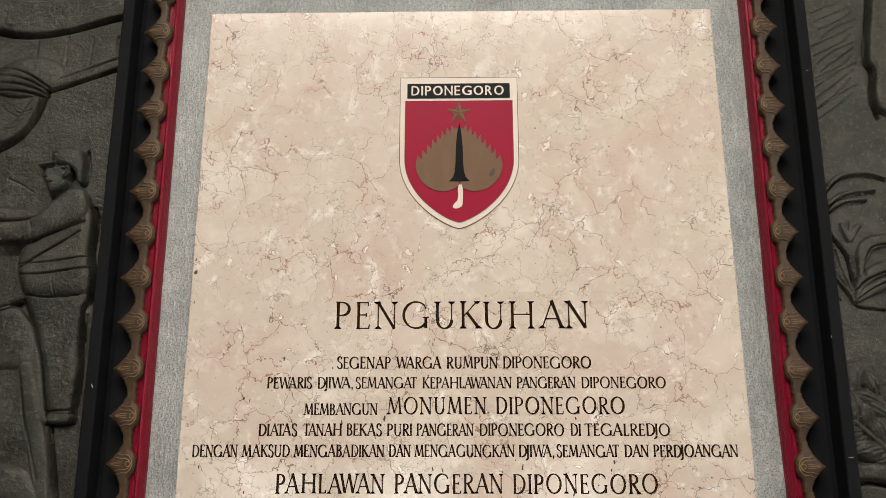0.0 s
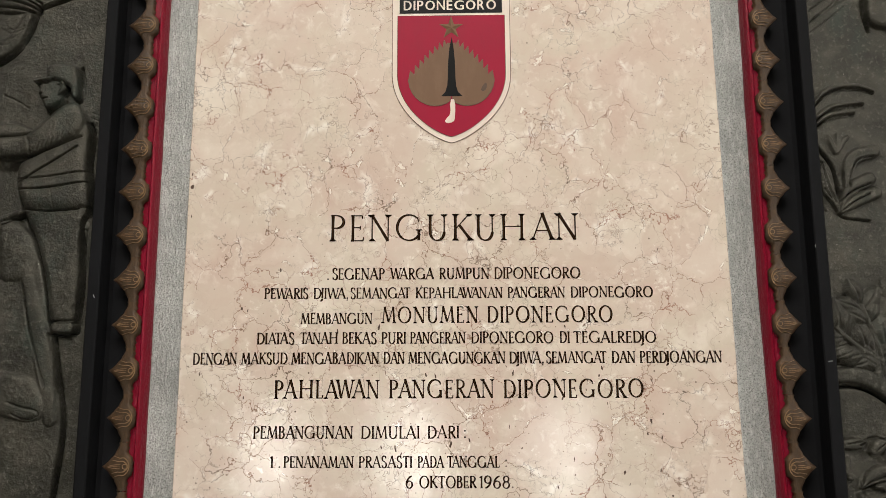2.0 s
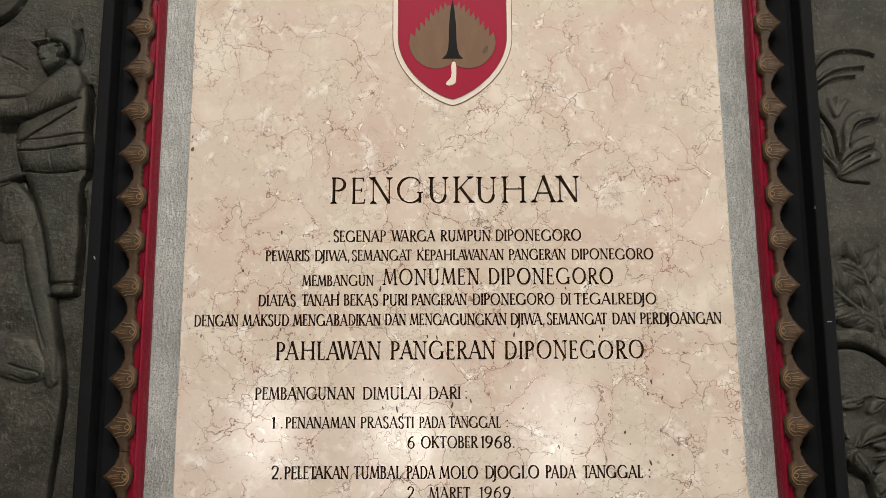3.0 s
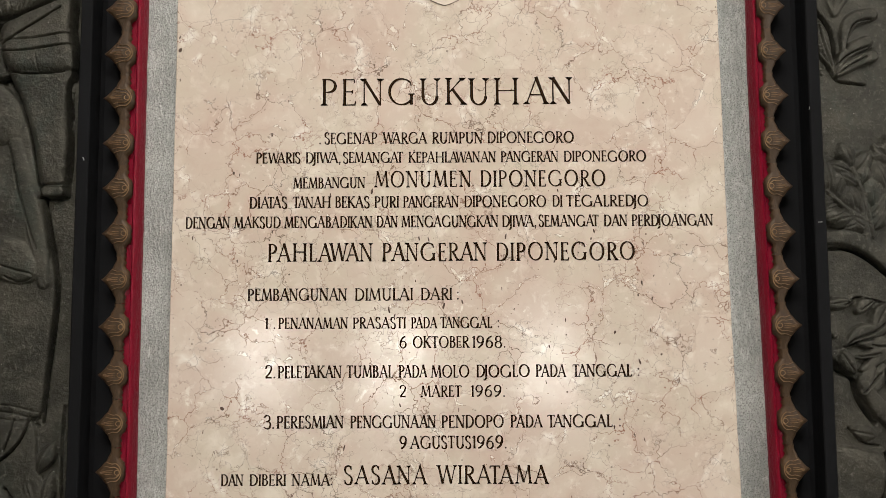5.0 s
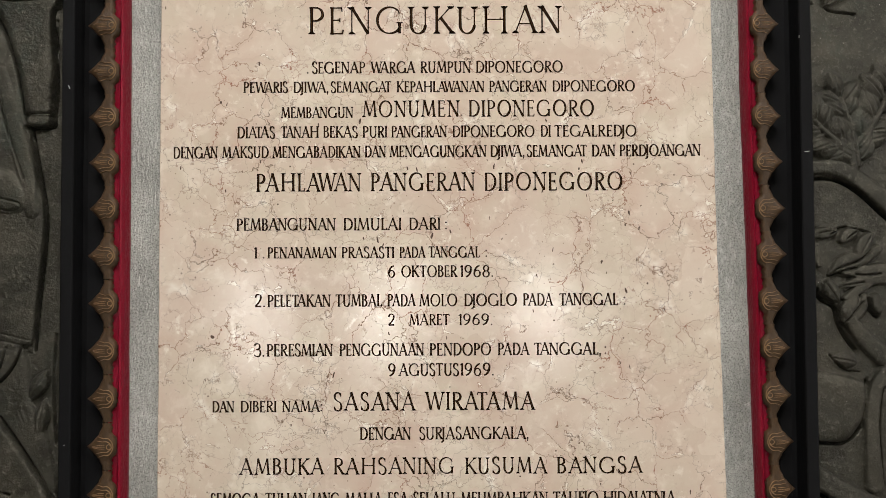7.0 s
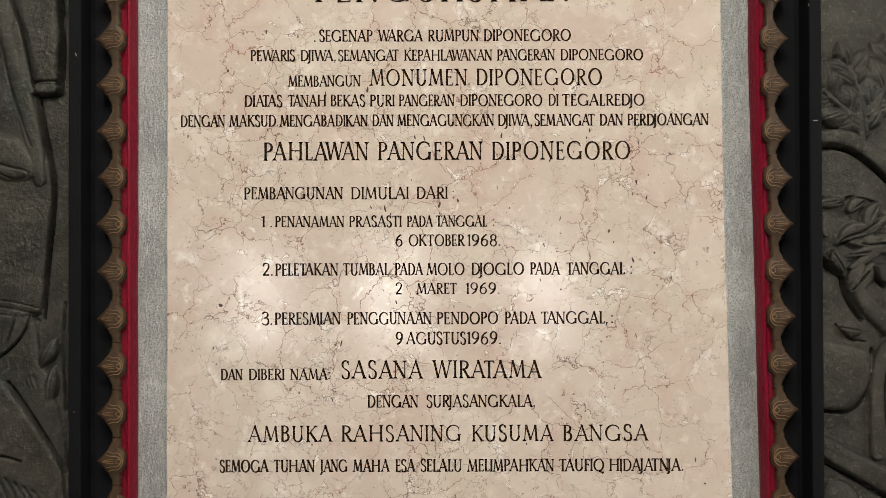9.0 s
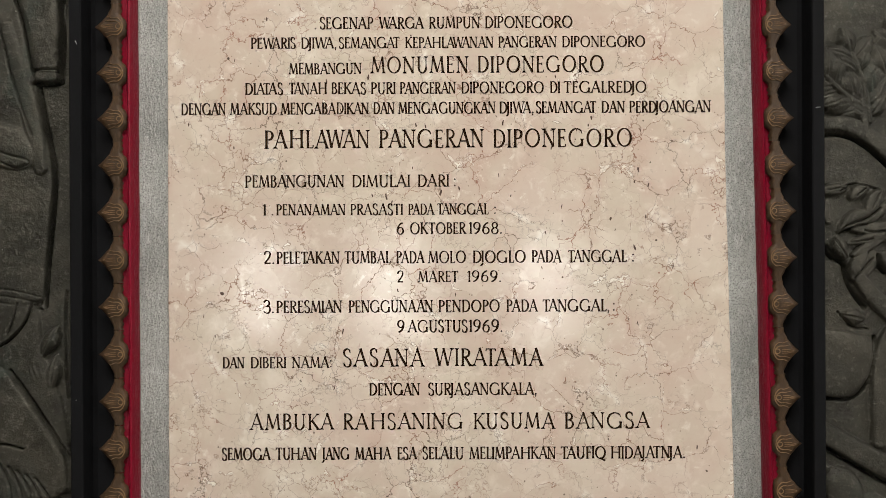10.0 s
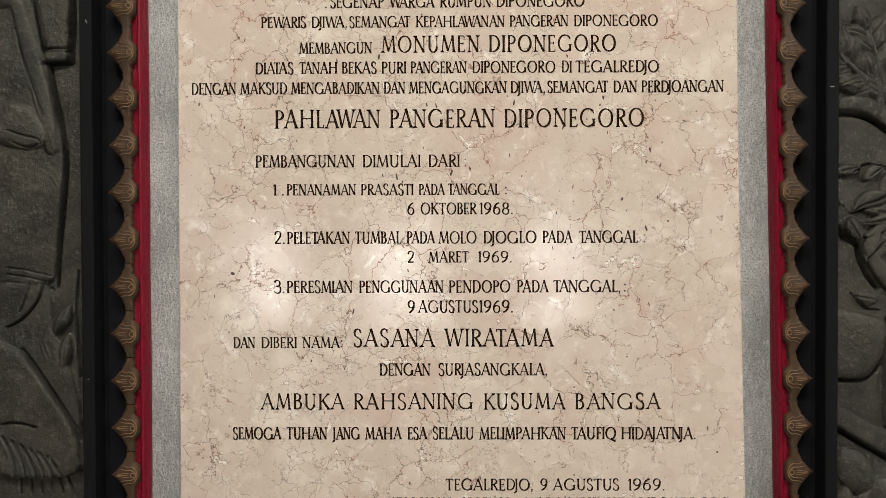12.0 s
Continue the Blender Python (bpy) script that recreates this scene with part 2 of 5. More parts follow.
LETTER_CORE = paint("worn_brown_letter_paint", (0.030, 0.013, 0.0045), (0.075, 0.035, 0.014), 0.65, 5.0, 0.0003, 0.6, 0.05)
SHIELD_RED = paint("shield_red_enamel", (0.33, 0.007, 0.034), (0.27, 0.012, 0.036), 0.45, 1.5, 0.0003, 0.5, 0.15)
SHIELD_BLACK = paint("shield_black_enamel", (0.005, 0.005, 0.005), (0.012, 0.011, 0.010), 0.4, 2.0, 0.0003, 0.5, 0.1)
SHIELD_WHITE = paint("ivory_enamel", (0.78, 0.68, 0.58), (0.70, 0.60, 0.50), 0.4, 2.0, 0.0003)
SHIELD_BROWN = paint("brown_enamel", (0.17, 0.098, 0.055), (0.22, 0.13, 0.078), 0.45, 1.5, 0.0003, 0.5, 0.2)
OUTLINE = paint("incised_outline", (0.12, 0.075, 0.05), (0.2, 0.13, 0.09), 0.5, 3.0, 0.0003)
STAIN = paint("dark_brown_chip", (0.10, 0.062, 0.042), (0.05, 0.03, 0.02), 0.5, 4.0, 0.0003)
WALL = plain_wall("dark_timber_wall", (0.10, 0.075, 0.055), 5.0)
FLOOR = plain_wall("polished_grey_floor", (0.16, 0.15, 0.135), 3.0)
CEILING = plain_wall("brown_timber_ceiling", (0.11, 0.075, 0.05), 4.0)
GROUND = plain_wall("pale_courtyard_paving", (0.50, 0.47, 0.42), 2.0)


# Emission stands in for sunlit surroundings; the polished marble mirrors it as bright spots.
GLOW, gn, gl, gb = node_material("glowing_backdrop", 0.8)
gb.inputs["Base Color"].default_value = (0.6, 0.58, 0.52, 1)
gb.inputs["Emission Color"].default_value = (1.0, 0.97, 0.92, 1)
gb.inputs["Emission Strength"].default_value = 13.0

# ---- mesh helpers ----
def part(name, bm, material, parent=None, label="", smooth=False):
    me = bpy.data.meshes.new(name)
    bm.normal_update()
    bm.to_mesh(me)
    bm.free()
    me.materials.append(material)
    if smooth:
        me.shade_smooth()
    ob = new(name, me)
    ob.parent = parent
    if label:
        tagged(ob, label)
    return ob


def box(x0, x1, y0, y1, z0, z1, bevel=0.0, bm=None):
    bm = bm or bmesh.new()
    got = bmesh.ops.create_cube(bm, size=1.0)["verts"]
    for v in got:
        v.co = Vector(((x0, x1)[v.co.x > 0], (y0, y1)[v.co.y > 0], (z0, z1)[v.co.z > 0]))
    if bevel:
        bmesh.ops.bevel(bm, geom=list({e for v in got for e in v.link_edges}), offset=bevel, segments=2, affect="EDGES", profile=0.6)
    return bm


def slab(outline, y_front, y_back, bevel=0.0):
    """A flat shape in the x-z plane, given as (x, z) pairs, with its front towards -y."""
    bm = bmesh.new()
    front = [bm.verts.new((x, y_front, z)) for x, z in outline]
    back = [bm.verts.new((x, y_back, z)) for x, z in outline]
    n = len(outline)
    f = bm.faces.new(front)
    bm.faces.new(back[::-1])
    for i in range(n):
        bm.faces.new((front[i], back[i], back[(i + 1) % n], front[(i + 1) % n]))
    bmesh.ops.recalc_face_normals(bm, faces=bm.faces[:])
    if bevel:
        bmesh.ops.bevel(bm, geom=list(f.edges), offset=bevel, segments=1, affect="EDGES")
    return bm


def extrude_profile(profile, z0, z1, step=0.03, wobble=0.0, seed=0.0, lean=lambda z: 0.0):
    """A moulding: an (x, y) profile run along z, a little uneven, pushed sideways by lean."""
    bm = bmesh.new()
    count = max(2, int((z1 - z0) / step))
    rows = []
    for i in range(count + 1):
        z = z0 + (z1 - z0) * i / count
        row = []
        for k, (x, y) in enumerate(profile):
            d = noise.noise_vector(Vector((seed + k * 0.37, 0, z * 9.0))) * wobble
            row.append(bm.verts.new((x + d.x + lean(z), y + d.y * 0.6, z)))
        rows.append(row)
    for a, b in zip(rows, rows[1:]):
        for k in range(len(profile) - 1):
            bm.faces.new((a[k], a[k + 1], b[k + 1], b[k]))
    bm.faces.new(rows[0])
    bm.faces.new(rows[-1][::-1])
    n = len(profile)
    for a, b in zip(rows, rows[1:]):
        bm.faces.new((a[n - 1], a[0], b[0], b[n - 1]))
    bmesh.ops.recalc_face_normals(bm, faces=bm.faces[:])
    return bm


def ribbon(points, width, depth, y, closed=False, bm=None, taper=False):
    """A rounded raised line along (x, z) points on a surface whose front lies at y."""
    bm = bm or bmesh.new()
    rows = []
    n = len(points)
    for i, (x, z) in enumerate(points):
        a = points[(i - 1) % n] if closed or i else points[0]
        c = points[(i + 1) % n] if closed or i < n - 1 else points[-1]
        t = Vector((c[0] - a[0], c[1] - a[1])).normalized()
        k = width * (0.35 + 0.65 * math.sin(math.pi * (i + 0.5) / n) if taper else 1.0)
        nx, nz = -t.y * k / 2, t.x * k / 2
        rows.append([bm.verts.new((x + nx, y, z + nz)), bm.verts.new((x + nx * 0.5, y - depth, z + nz * 0.5)),
                     bm.verts.new((x - nx * 0.5, y - depth, z - nz * 0.5)), bm.verts.new((x - nx, y, z - nz))])
    pairs = list(zip(rows, rows[1:])) + ([(rows[-1], rows[0])] if closed else [])
    for a, b in pairs:
        for k in range(3):
            bm.faces.new((a[k], b[k], b[k + 1], a[k + 1]))
    if not closed:
        bm.faces.new(rows[0])
        bm.faces.new(rows[-1][::-1])
    return bm


# ---- the hall round the plaque ----
def structure(name, bm, material, label):
    return tagged(part(name, bm, material), label, kind="structure")


structure("floor", box(-4.4, 4.4, -6.2, 0.3, -0.2, 0.0), FLOOR, "plain grey polished floor of the hall")
# Unseen ceiling, left open where the overhead lamp was added.
roof = bmesh.new()
for x0, x1, y0, y1 in ((-4.4, 4.4, -6.2, -3.1), (-4.4, 4.4, -2.1, 0.3), (-4.4, -1.6, -3.1, -2.1), (1.2, 4.4, -3.1, -2.1)):
    box(x0, x1, y0, y1, 4.05, 4.2, bm=roof)
structure("ceiling", roof, CEILING, "unseen brown timber ceiling with an opening added for the overhead lamp")
structure("wall_north", box(-4.4, 4.4, 0.05, 0.3, 0.0, 4.0), WALL, "dark brown wall behind plaque and reliefs")
structure("wall_west", box(-4.4, -4.2, -6.2, 0.05, 0.0, 4.05), WALL, "dark brown side wall")
# Unseen wall with a hole made for the added east lamp.
side = bmesh.new()
for y0, y1, z0, z1 in ((-6.2, -3.8, 0.0, 4.0), (-1.4, 0.05, 0.0, 4.0), (-3.8, -1.4, 0.0, 1.7), (-3.8, -1.4, 3.3, 4.0)):
    box(4.2, 4.4, y0, y1, z0, z1, bm=side)
structure("wall_east", side, WALL, "dark brown side wall with an unseen opening added for the east lamp")
back = bmesh.new()
for x0, x1, z0, z1 in ((-4.2, -2.0, 0.0, 4.05), (-2.0, 1.2, 1.15, 4.05), (-2.0, 1.2, 0.0, 0.3), (-1.45, -0.75, 0.3, 1.15), (-0.15, 0.7, 0.3, 1.15), (1.2, 4.2, 0.0, 4.05)):
    box(x0, x1, -6.2, -6.0, z0, z1, bm=back)
structure("wall_south", back, WALL, "dark brown wall with three low openings")
# Unseen glowing sheet behind the three low openings.
structure("backdrop", box(-6, 6, -9.2, -9.0, -0.25, 3.0), GLOW, "pale backdrop glowing in place of a sunlit distance beyond the openings")
structure("ground", box(-400, 400, -400, 400, -0.5, -0.25), GROUND, "pale paved courtyard ground outside")

# ---- marble plaque ----
PLAQUE_TOP, PLAQUE_FOOT = 2.205, 0.42
rim = []
for i in range(61):
    z = PLAQUE_FOOT + (PLAQUE_TOP - PLAQUE_FOOT) * i / 60
    rim.append((0.5 + 0.0075 * (1.45 - z) / 0.8 + 0.012 * max(0.0, 1.25 - z) + 0.0009 * noise.noise(Vector((3.1, 0, z * 40))), z))
left_rim = [(-0.4985 - 0.002 * (1.5 - z) + 0.0011 * noise.noise(Vector((7.7, 0, z * 40))), z) for _, z in rim]
plaque = part("marble_plaque", slab(rim + left_rim[::-1], 0.0, 0.03, 0.0012), MARBLE)
tagged(plaque, "polished pinkish cream veined marble plaque with dark lettering", "plaque")

WIDTHS = dict(A=0.78, B=0.52, D=0.74, E=0.47, F=0.42, G=0.94, H=0.86, I=0.11, J=0.26, K=0.68, L=0.42, M=0.92, N=0.74, O=0.90, P=0.53, Q=0.90,
              R=0.60, S=0.46, T=0.60, U=0.72, W=1.10)
KERN = {"AW": -0.26, "WA": -0.26, "AT": -0.22, "TA": -0.22, "LT": -0.16, "PA": -0.12, "RA": -0.05, "DA": -0.06, "AU": -0.05, "LA": -0.04, "KA": -0.06, "GA": -0.05, "OA": -0.05, "FI": -0.02, "AN": -0.08, "HA": 0.05, "EN": 0.03, "KU": -0.07}
glyphs = {}


def glyph(ch):
    """Outline and triangles of one capital from the built-in font, one unit wide and one high."""
    if ch not in glyphs:
        cu = bpy.data.curves.new("glyph", "FONT")
        cu.body, cu.extrude, cu.resolution_u = ch, 0.0, 3
        ob = new("glyph", cu)
        me = bpy.data.meshes.new_from_object(ob)
        pts = [Vector((v.co.x, v.co.y)) for v in me.vertices]
        tris = [tuple(p.vertices) for p in me.polygons]
        bpy.data.objects.remove(ob)
        bpy.data.meshes.remove(me)
        bpy.data.curves.remove(cu)
        turned = []
        for t in tris:
            area = sum(pts[a].x * pts[b].y - pts[b].x * pts[a].y for a, b in zip(t, t[1:] + t[:1]))
            turned.append(t if area > 0 else t[::-1])
        sides = [(a, b) for t in turned for a, b in zip(t, t[1:] + t[:1])]
        both = set(sides)
        away = [Vector((0, 0)) for _ in pts]
        for a, b in sides:
            if (b, a) not in both:
                d = (pts[b] - pts[a]).normalized()
                away[a] += Vector((d.y, -d.x))
                away[b] += Vector((d.y, -d.x))
        if ch not in ".,:1":
            for p, n in zip(pts, away):
                n = n.normalized() if n.length > 1e-6 else n
                p.x += 0.026 * n.x
        x0, x1 = min(p.x for p in pts), max(p.x for p in pts)
        y0, y1 = min(p.y for p in pts), max(p.y for p in pts)
        glyphs[ch] = ([((p.x - x0) / (x1 - x0), (p.y - y0) / (y1 - y0)) for p in pts], turned)
    return glyphs[ch]


def place(ch):
    """Relative width, foot and height of a character, in cap heights."""
    if ch in ".":
        return 0.11, 0.0, 0.12
    if ch == ",":
        return 0.12, -0.16, 0.3
    if ch == ":":
        return 0.11, 0.05, 0.62
    if ch == "J":
        return 0.30, -0.24, 1.24
    if ch == "1":
        return 0.11, 0.0, 1.0
    if ch.isdigit():
        return 0.56, 0.0, 1.0
    return WIDTHS[ch], 0.0, 1.0


def block_word(text, x0, x1, z, cap, y):
    """A word in plain block capitals of the built-in font."""
    gap = 0.16
    widths = [place(c)[0] for c in text]
    k = (x1 - x0) / (sum(widths) + gap * (len(text) - 1))
    bm = bmesh.new()
    x = x0
    for c, w in zip(text, widths):
        pts, tris = glyph(c)
        front = [bm.verts.new((x + u * w * k, y, z + v * cap)) for u, v in pts]
        for t in tris:
            bm.faces.new([front[i] for i in t])
        x += (w + gap) * k
    solid = bmesh.ops.extrude_face_region(bm, geom=bm.faces[:])
    for v in solid["geom"]:
        if isinstance(v, bmesh.types.BMVert):
            v.co.y += 0.0012
    bmesh.ops.recalc_face_normals(bm, faces=bm.faces[:])
    return bm


# Roman capitals as strokes of a broad brush. K: thick straight, n: thin straight, o: arc (centre, radii, from, to),
# c: curve, f and h: serif at the foot or the head. Across in letter widths, up in cap heights.
STROKES = {}


def letter(ch, spec):
    STROKES[ch] = [(item.split()[0], [float(v) for v in item.split()[1:]]) for item in spec.split("|")]


letter("A", "n 0.04 0.02 0.52 1.0|K 0.49 1.02 0.95 0.02|n 0.20 0.35 0.78 0.35|f 0.04|f 0.95")
letter("B", "K 0.17 0 0.17 1|n 0.02 0.97 0.42 0.97|o 0.42 0.755 0.42 0.215 90 -90|n 0.1 0.54 0.45 0.54|o 0.45 0.285 0.49 0.255 90 -90|n 0.02 0.03 0.45 0.03")
letter("D", "K 0.14 0 0.14 1|n 0.02 0.97 0.38 0.97|o 0.38 0.5 0.56 0.47 90 -90|n 0.02 0.03 0.38 0.03")
letter("E", "K 0.18 0 0.18 1|n 0.02 0.97 0.92 0.97|n 0.18 0.52 0.78 0.52|n 0.02 0.03 1.0 0.03|n 0.92 0.98 0.95 0.84|n 0.98 0.02 1.04 0.17|n 0.78 0.59 0.78 0.45")
letter("F", "K 0.20 0 0.20 1|n 0.02 0.97 0.98 0.97|n 0.20 0.52 0.82 0.52|f 0.20|n 0.97 0.98 1.0 0.83|n 0.82 0.59 0.82 0.45")
letter("G", "o 0.52 0.5 0.48 0.48 48 330|K 0.90 0.02 0.90 0.40|n 0.78 0.41 1.02 0.41|n 0.85 0.86 0.89 0.72")
letter("H", "K 0.11 0 0.11 1|K 0.89 0 0.89 1|n 0.1 0.52 0.9 0.52|f 0.11|f 0.89|h 0.11|h 0.89")
letter("I", "K 0.5 0 0.5 1|f 0.5|h 0.5")
letter("J", "K 0.70 0.22 0.70 1|o 0.10 0.20 0.60 0.17 0 -110|h 0.70")
letter("K", "K 0.13 0 0.13 1|n 0.16 0.45 0.88 0.99|K 0.32 0.60 0.96 0.02|f 0.13|h 0.13|f 0.95|h 0.88")
letter("L", "K 0.20 0 0.20 1|n 0.02 0.03 1.0 0.03|n 0.97 0.02 1.06 0.19|h 0.20")
letter("M", "n 0.05 0 0.17 1|K 0.17 1 0.50 0.08|n 0.50 0.06 0.84 1|K 0.84 1 0.94 0|f 0.05|f 0.94")
letter("N", "n 0.10 0 0.10 1|K 0.08 1 0.90 0.02|n 0.91 0 0.91 1|f 0.10|h 0.91|h 0.05")
letter("O", "o 0.5 0.5 0.46 0.48 0 360")
letter("P", "K 0.18 0 0.18 1|n 0.02 0.97 0.44 0.97|o 0.44 0.73 0.50 0.24 90 -90|n 0.18 0.49 0.44 0.49|f 0.18")
letter("Q", "o 0.5 0.5 0.46 0.48 0 360|K 0.48 0.06 0.98 -0.17")
letter("R", "K 0.16 0 0.16 1|n 0.02 0.97 0.40 0.97|o 0.40 0.745 0.44 0.225 90 -90|n 0.16 0.52 0.42 0.52|K 0.40 0.52 0.96 0.02|f 0.16|f 0.98")
letter("S", "c 0.88 0.86 0.72 0.99 0.40 1.0 0.08 0.90 0.08 0.66 0.42 0.54 0.78 0.46 1.02 0.30 0.90 0.04 0.58 -0.01 0.26 0.0 0.06 0.15|n 0.87 0.97 0.90 0.77|n 0.07 0.02 0.05 0.23")
letter("T", "K 0.5 0 0.5 1|n 0.02 0.97 0.98 0.97|f 0.5|n 0.02 0.98 -0.01 0.84|n 0.98 0.98 1.01 0.84")
letter("U", "K 0.14 1 0.14 0.32|o 0.5 0.33 0.36 0.31 180 360|n 0.86 0.33 0.86 1|h 0.14|h 0.86")
letter("W", "K 0.04 1 0.27 0.02|n 0.27 0 0.50 0.98|K 0.49 1 0.74 0.02|n 0.74 0 0.97 1|h 0.04|h 0.97")
letter("1", "K 0.5 0 0.5 1|n 0.5 0.98 -0.9 0.84|f 0.5")
letter("2", "c 0.08 0.74 0.14 0.96 0.50 1.04 0.92 0.94 0.90 0.66 0.60 0.38 0.06 0.05|K 0.04 0.05 0.96 0.05")
letter("3", "c 0.08 0.84 0.30 1.02 0.78 1.0 0.90 0.72 0.66 0.55 0.32 0.53|c 0.32 0.53 0.82 0.56 1.02 0.28 0.80 -0.03 0.36 -0.03 0.04 0.12")
letter("6", "c 0.86 0.98 0.50 0.90 0.14 0.62 0.09 0.30|o 0.5 0.30 0.42 0.29 0 360")
letter("8", "o 0.5 0.75 0.35 0.23 0 360|o 0.5 0.27 0.42 0.26 0 360")
letter("9", "c 0.14 0.02 0.50 0.10 0.86 0.38 0.91 0.70|o 0.5 0.70 0.42 0.29 0 360")
letter(".", "b 0.5 0.5 0.62")
letter(",", "b 0.5 0.78 0.28|n 0.6 0.7 0.2 0.0")
letter(":", "b 0.5 0.09 0.1|b 0.5 0.91 0.1")


def brush(bm, line, widths, y):
    """One stroke: dark rims with a slightly sunk brown middle, and sides down into the stone."""
    rows = []
    for i, (x, z) in enumerate(line):
        a, c = line[max(i - 1, 0)], line[min(i + 1, len(line) - 1)]
        d = Vector((c[0] - a[0], c[1] - a[1]))
        if d.length < 1e-7:
            d = Vector((0, 1))
        d.normalize()
        h = widths[i] / 2
        rows.append([bm.verts.new((x - d.y * k * h, y + dy, z + d.x * k * h)) for k, dy in ((1, 0.0012), (1, 0), (0.36, 0.00025), (-0.36, 0.00025), (-1, 0), (-1, 0.0012))])
    for a, c in zip(rows, rows[1:]):
        for k in range(5):
            f = bm.faces.new((a[k], a[k + 1], c[k + 1], c[k]))
            f.material_index = 1 if k == 2 else 0
    for r in (rows[0], rows[-1]):
        bm.faces.new(r)
    return rows[len(rows) // 2][0], rows[len(rows) // 2][5]


def word_mesh(text, x0, x1, z, cap, y):
    gap = 0.23 if cap > 0.028 else 0.16
    thick, thin = (0.105, 0.046) if cap > 0.04 else (0.125, 0.060) if cap > 0.026 else (0.150, 0.076)
    thick, thin = thick * cap, thin * cap
    if len(text) > 1:
        x0, x1 = x0 + 0.06 * cap, x1 - 0.06 * cap
    widths = [place(c)[0] for c in text]
    gaps = [gap + (-0.24 if b == "J" else KERN.get(a + b, 0.0)) for a, b in zip(text, text[1:])] + [0.0]
    k = (x1 - x0) / (sum(widths) + sum(gaps))
    bm = bmesh.new()
    x = x0
    layer = 0
    ties = []
    for c, w, space in zip(text, widths, gaps):
        _, foot, tall = place(c)
        lift = 0.03 * cap * (random.random() - 0.5)
        heavy = random.uniform(0.92, 1.1)
        at = lambda u, v: (x + u * w * k, z + lift + (foot + v * tall) * cap)
        for kind, v in STROKES[c]:
            layer += 1
            yy = y - 0.00005 * (layer % 7)
            if kind in "Kn":
                wide = (thick if kind == "K" else thin) * heavy
                p, q = at(v[0], v[1]), at(v[2], v[3])
                line = [tuple(p[i] + (q[i] - p[i]) * t for i in (0, 1)) for t in (0, 0.25, 0.5, 0.75, 1)]
                ties.append(brush(bm, line, [wide * g for g in (1.08, 0.96, 0.92, 0.97, 1.08)], yy))
            elif kind in "oc":
                if kind == "o":
                    cx, cz, rx, rz, a0, a1 = v
                    n = 6 + int(abs(a1 - a0) / 16)
                    line = [at(cx + rx * math.cos(radians(a0 + (a1 - a0) * i / n)), cz + rz * math.sin(radians(a0 + (a1 - a0) * i / n))) for i in range(n + 1)]
                else:
                    line = [at(u, t) for u, t in zip(v[0::2], v[1::2])]
                    for _ in range(2):
                        cut = [line[0]]
                        for p, q in zip(line, line[1:]):
                            cut += [(0.75 * p[0] + 0.25 * q[0], 0.75 * p[1] + 0.25 * q[1]), (0.25 * p[0] + 0.75 * q[0], 0.25 * p[1] + 0.75 * q[1])]
                        line = cut + [line[-1]]
                made = []
                for i in range(len(line)):
                    p, q = line[max(i - 1, 0)], line[min(i + 1, len(line) - 1)]
                    turn = math.atan2(q[1] - p[1], q[0] - p[0])
                    made.append((thin + (thick - thin) * abs(math.sin(turn + (0.25 if kind == "o" else 0.45))) ** 1.3) * heavy)
                ties.append(brush(bm, line, made, yy))
            elif kind == "b":
                cx, cz = at(v[0], v[1])
                r = 0.075 * cap
                ring = [(cx + r * math.cos(j * math.tau / 8), cz + r * math.sin(j * math.tau / 8)) for j in range(8)]
                top = [bm.verts.new((px, yy, pz)) for px, pz in ring]
                low = [bm.verts.new((px, yy + 0.0012, pz)) for px, pz in ring]
                bm.faces.new(top)
                for j in range(8):
                    bm.faces.new((top[j], low[j], low[(j + 1) % 8], top[(j + 1) % 8]))
                ties.append((low[0], low[4]))
            else:
                up = 1 if kind == "f" else -1
                cx, cz = at(v[0], 0 if kind == "f" else 1)
                s, h = 0.125 * cap, thin * 0.5
                form = [(-s, 0), (s, 0), (s, 0.022 * cap), (h + 0.012 * cap, 0.10 * cap), (-h - 0.012 * cap, 0.10 * cap), (-s, 0.022 * cap)]
                top = [bm.verts.new((cx + dx, yy, cz + up * dz)) for dx, dz in form]
                low = [bm.verts.new((p.co.x, yy + 0.0012, p.co.z)) for p in top]
                bm.faces.new(top)
                for j in range(6):
                    bm.faces.new((top[j], low[j], low[(j + 1) % 6], top[(j + 1) % 6]))
                ties.append((low[0], low[2]))
        x += (w + space) * k
    # the paint of a word is one skin: its strokes hang together under the surface of the stone
    for (a, b), (c, _) in zip(ties, ties[1:]):
        bm.faces.new((a, b, c))
    bmesh.ops.recalc_face_normals(bm, faces=bm.faces[:])
    return bm


def inscribe(z, cap, *words):
    for text, x0, x1 in zip(words[0::3], words[1::3], words[2::3]):
        if text.isdigit() and len(text) == 1 and text != "1":
            x0, x1 = x0 + 0.0011, x1 - 0.0011
        part("word", word_mesh(text, x0, x1, z, cap, -0.0006), LETTER, plaque).data.materials.append(LETTER_CORE)


inscribe(1.5700, 0.0500, "PENGUKUHAN", -0.2330, 0.2280)
inscribe(1.4990, 0.0210, ".", -0.2340, -0.2310, "SEGENAP", -0.2250, -0.1280, "WARGA", -0.1190, -0.0380, "RUMPUN", -0.0290, 0.0630, "DIPONEGORO", 0.0710, 0.2290)
inscribe(1.4640, 0.0200, "PEWARIS", -0.3490, -0.2680, "DJIWA,", -0.2590, -0.1940, "SEMANGAT", -0.1910, -0.0810, "KEPAHLAWANAN", -0.0720, 0.0870, "PANGERAN", 0.0950, 0.2000, "DIPONEGORO", 0.2090, 0.3590)
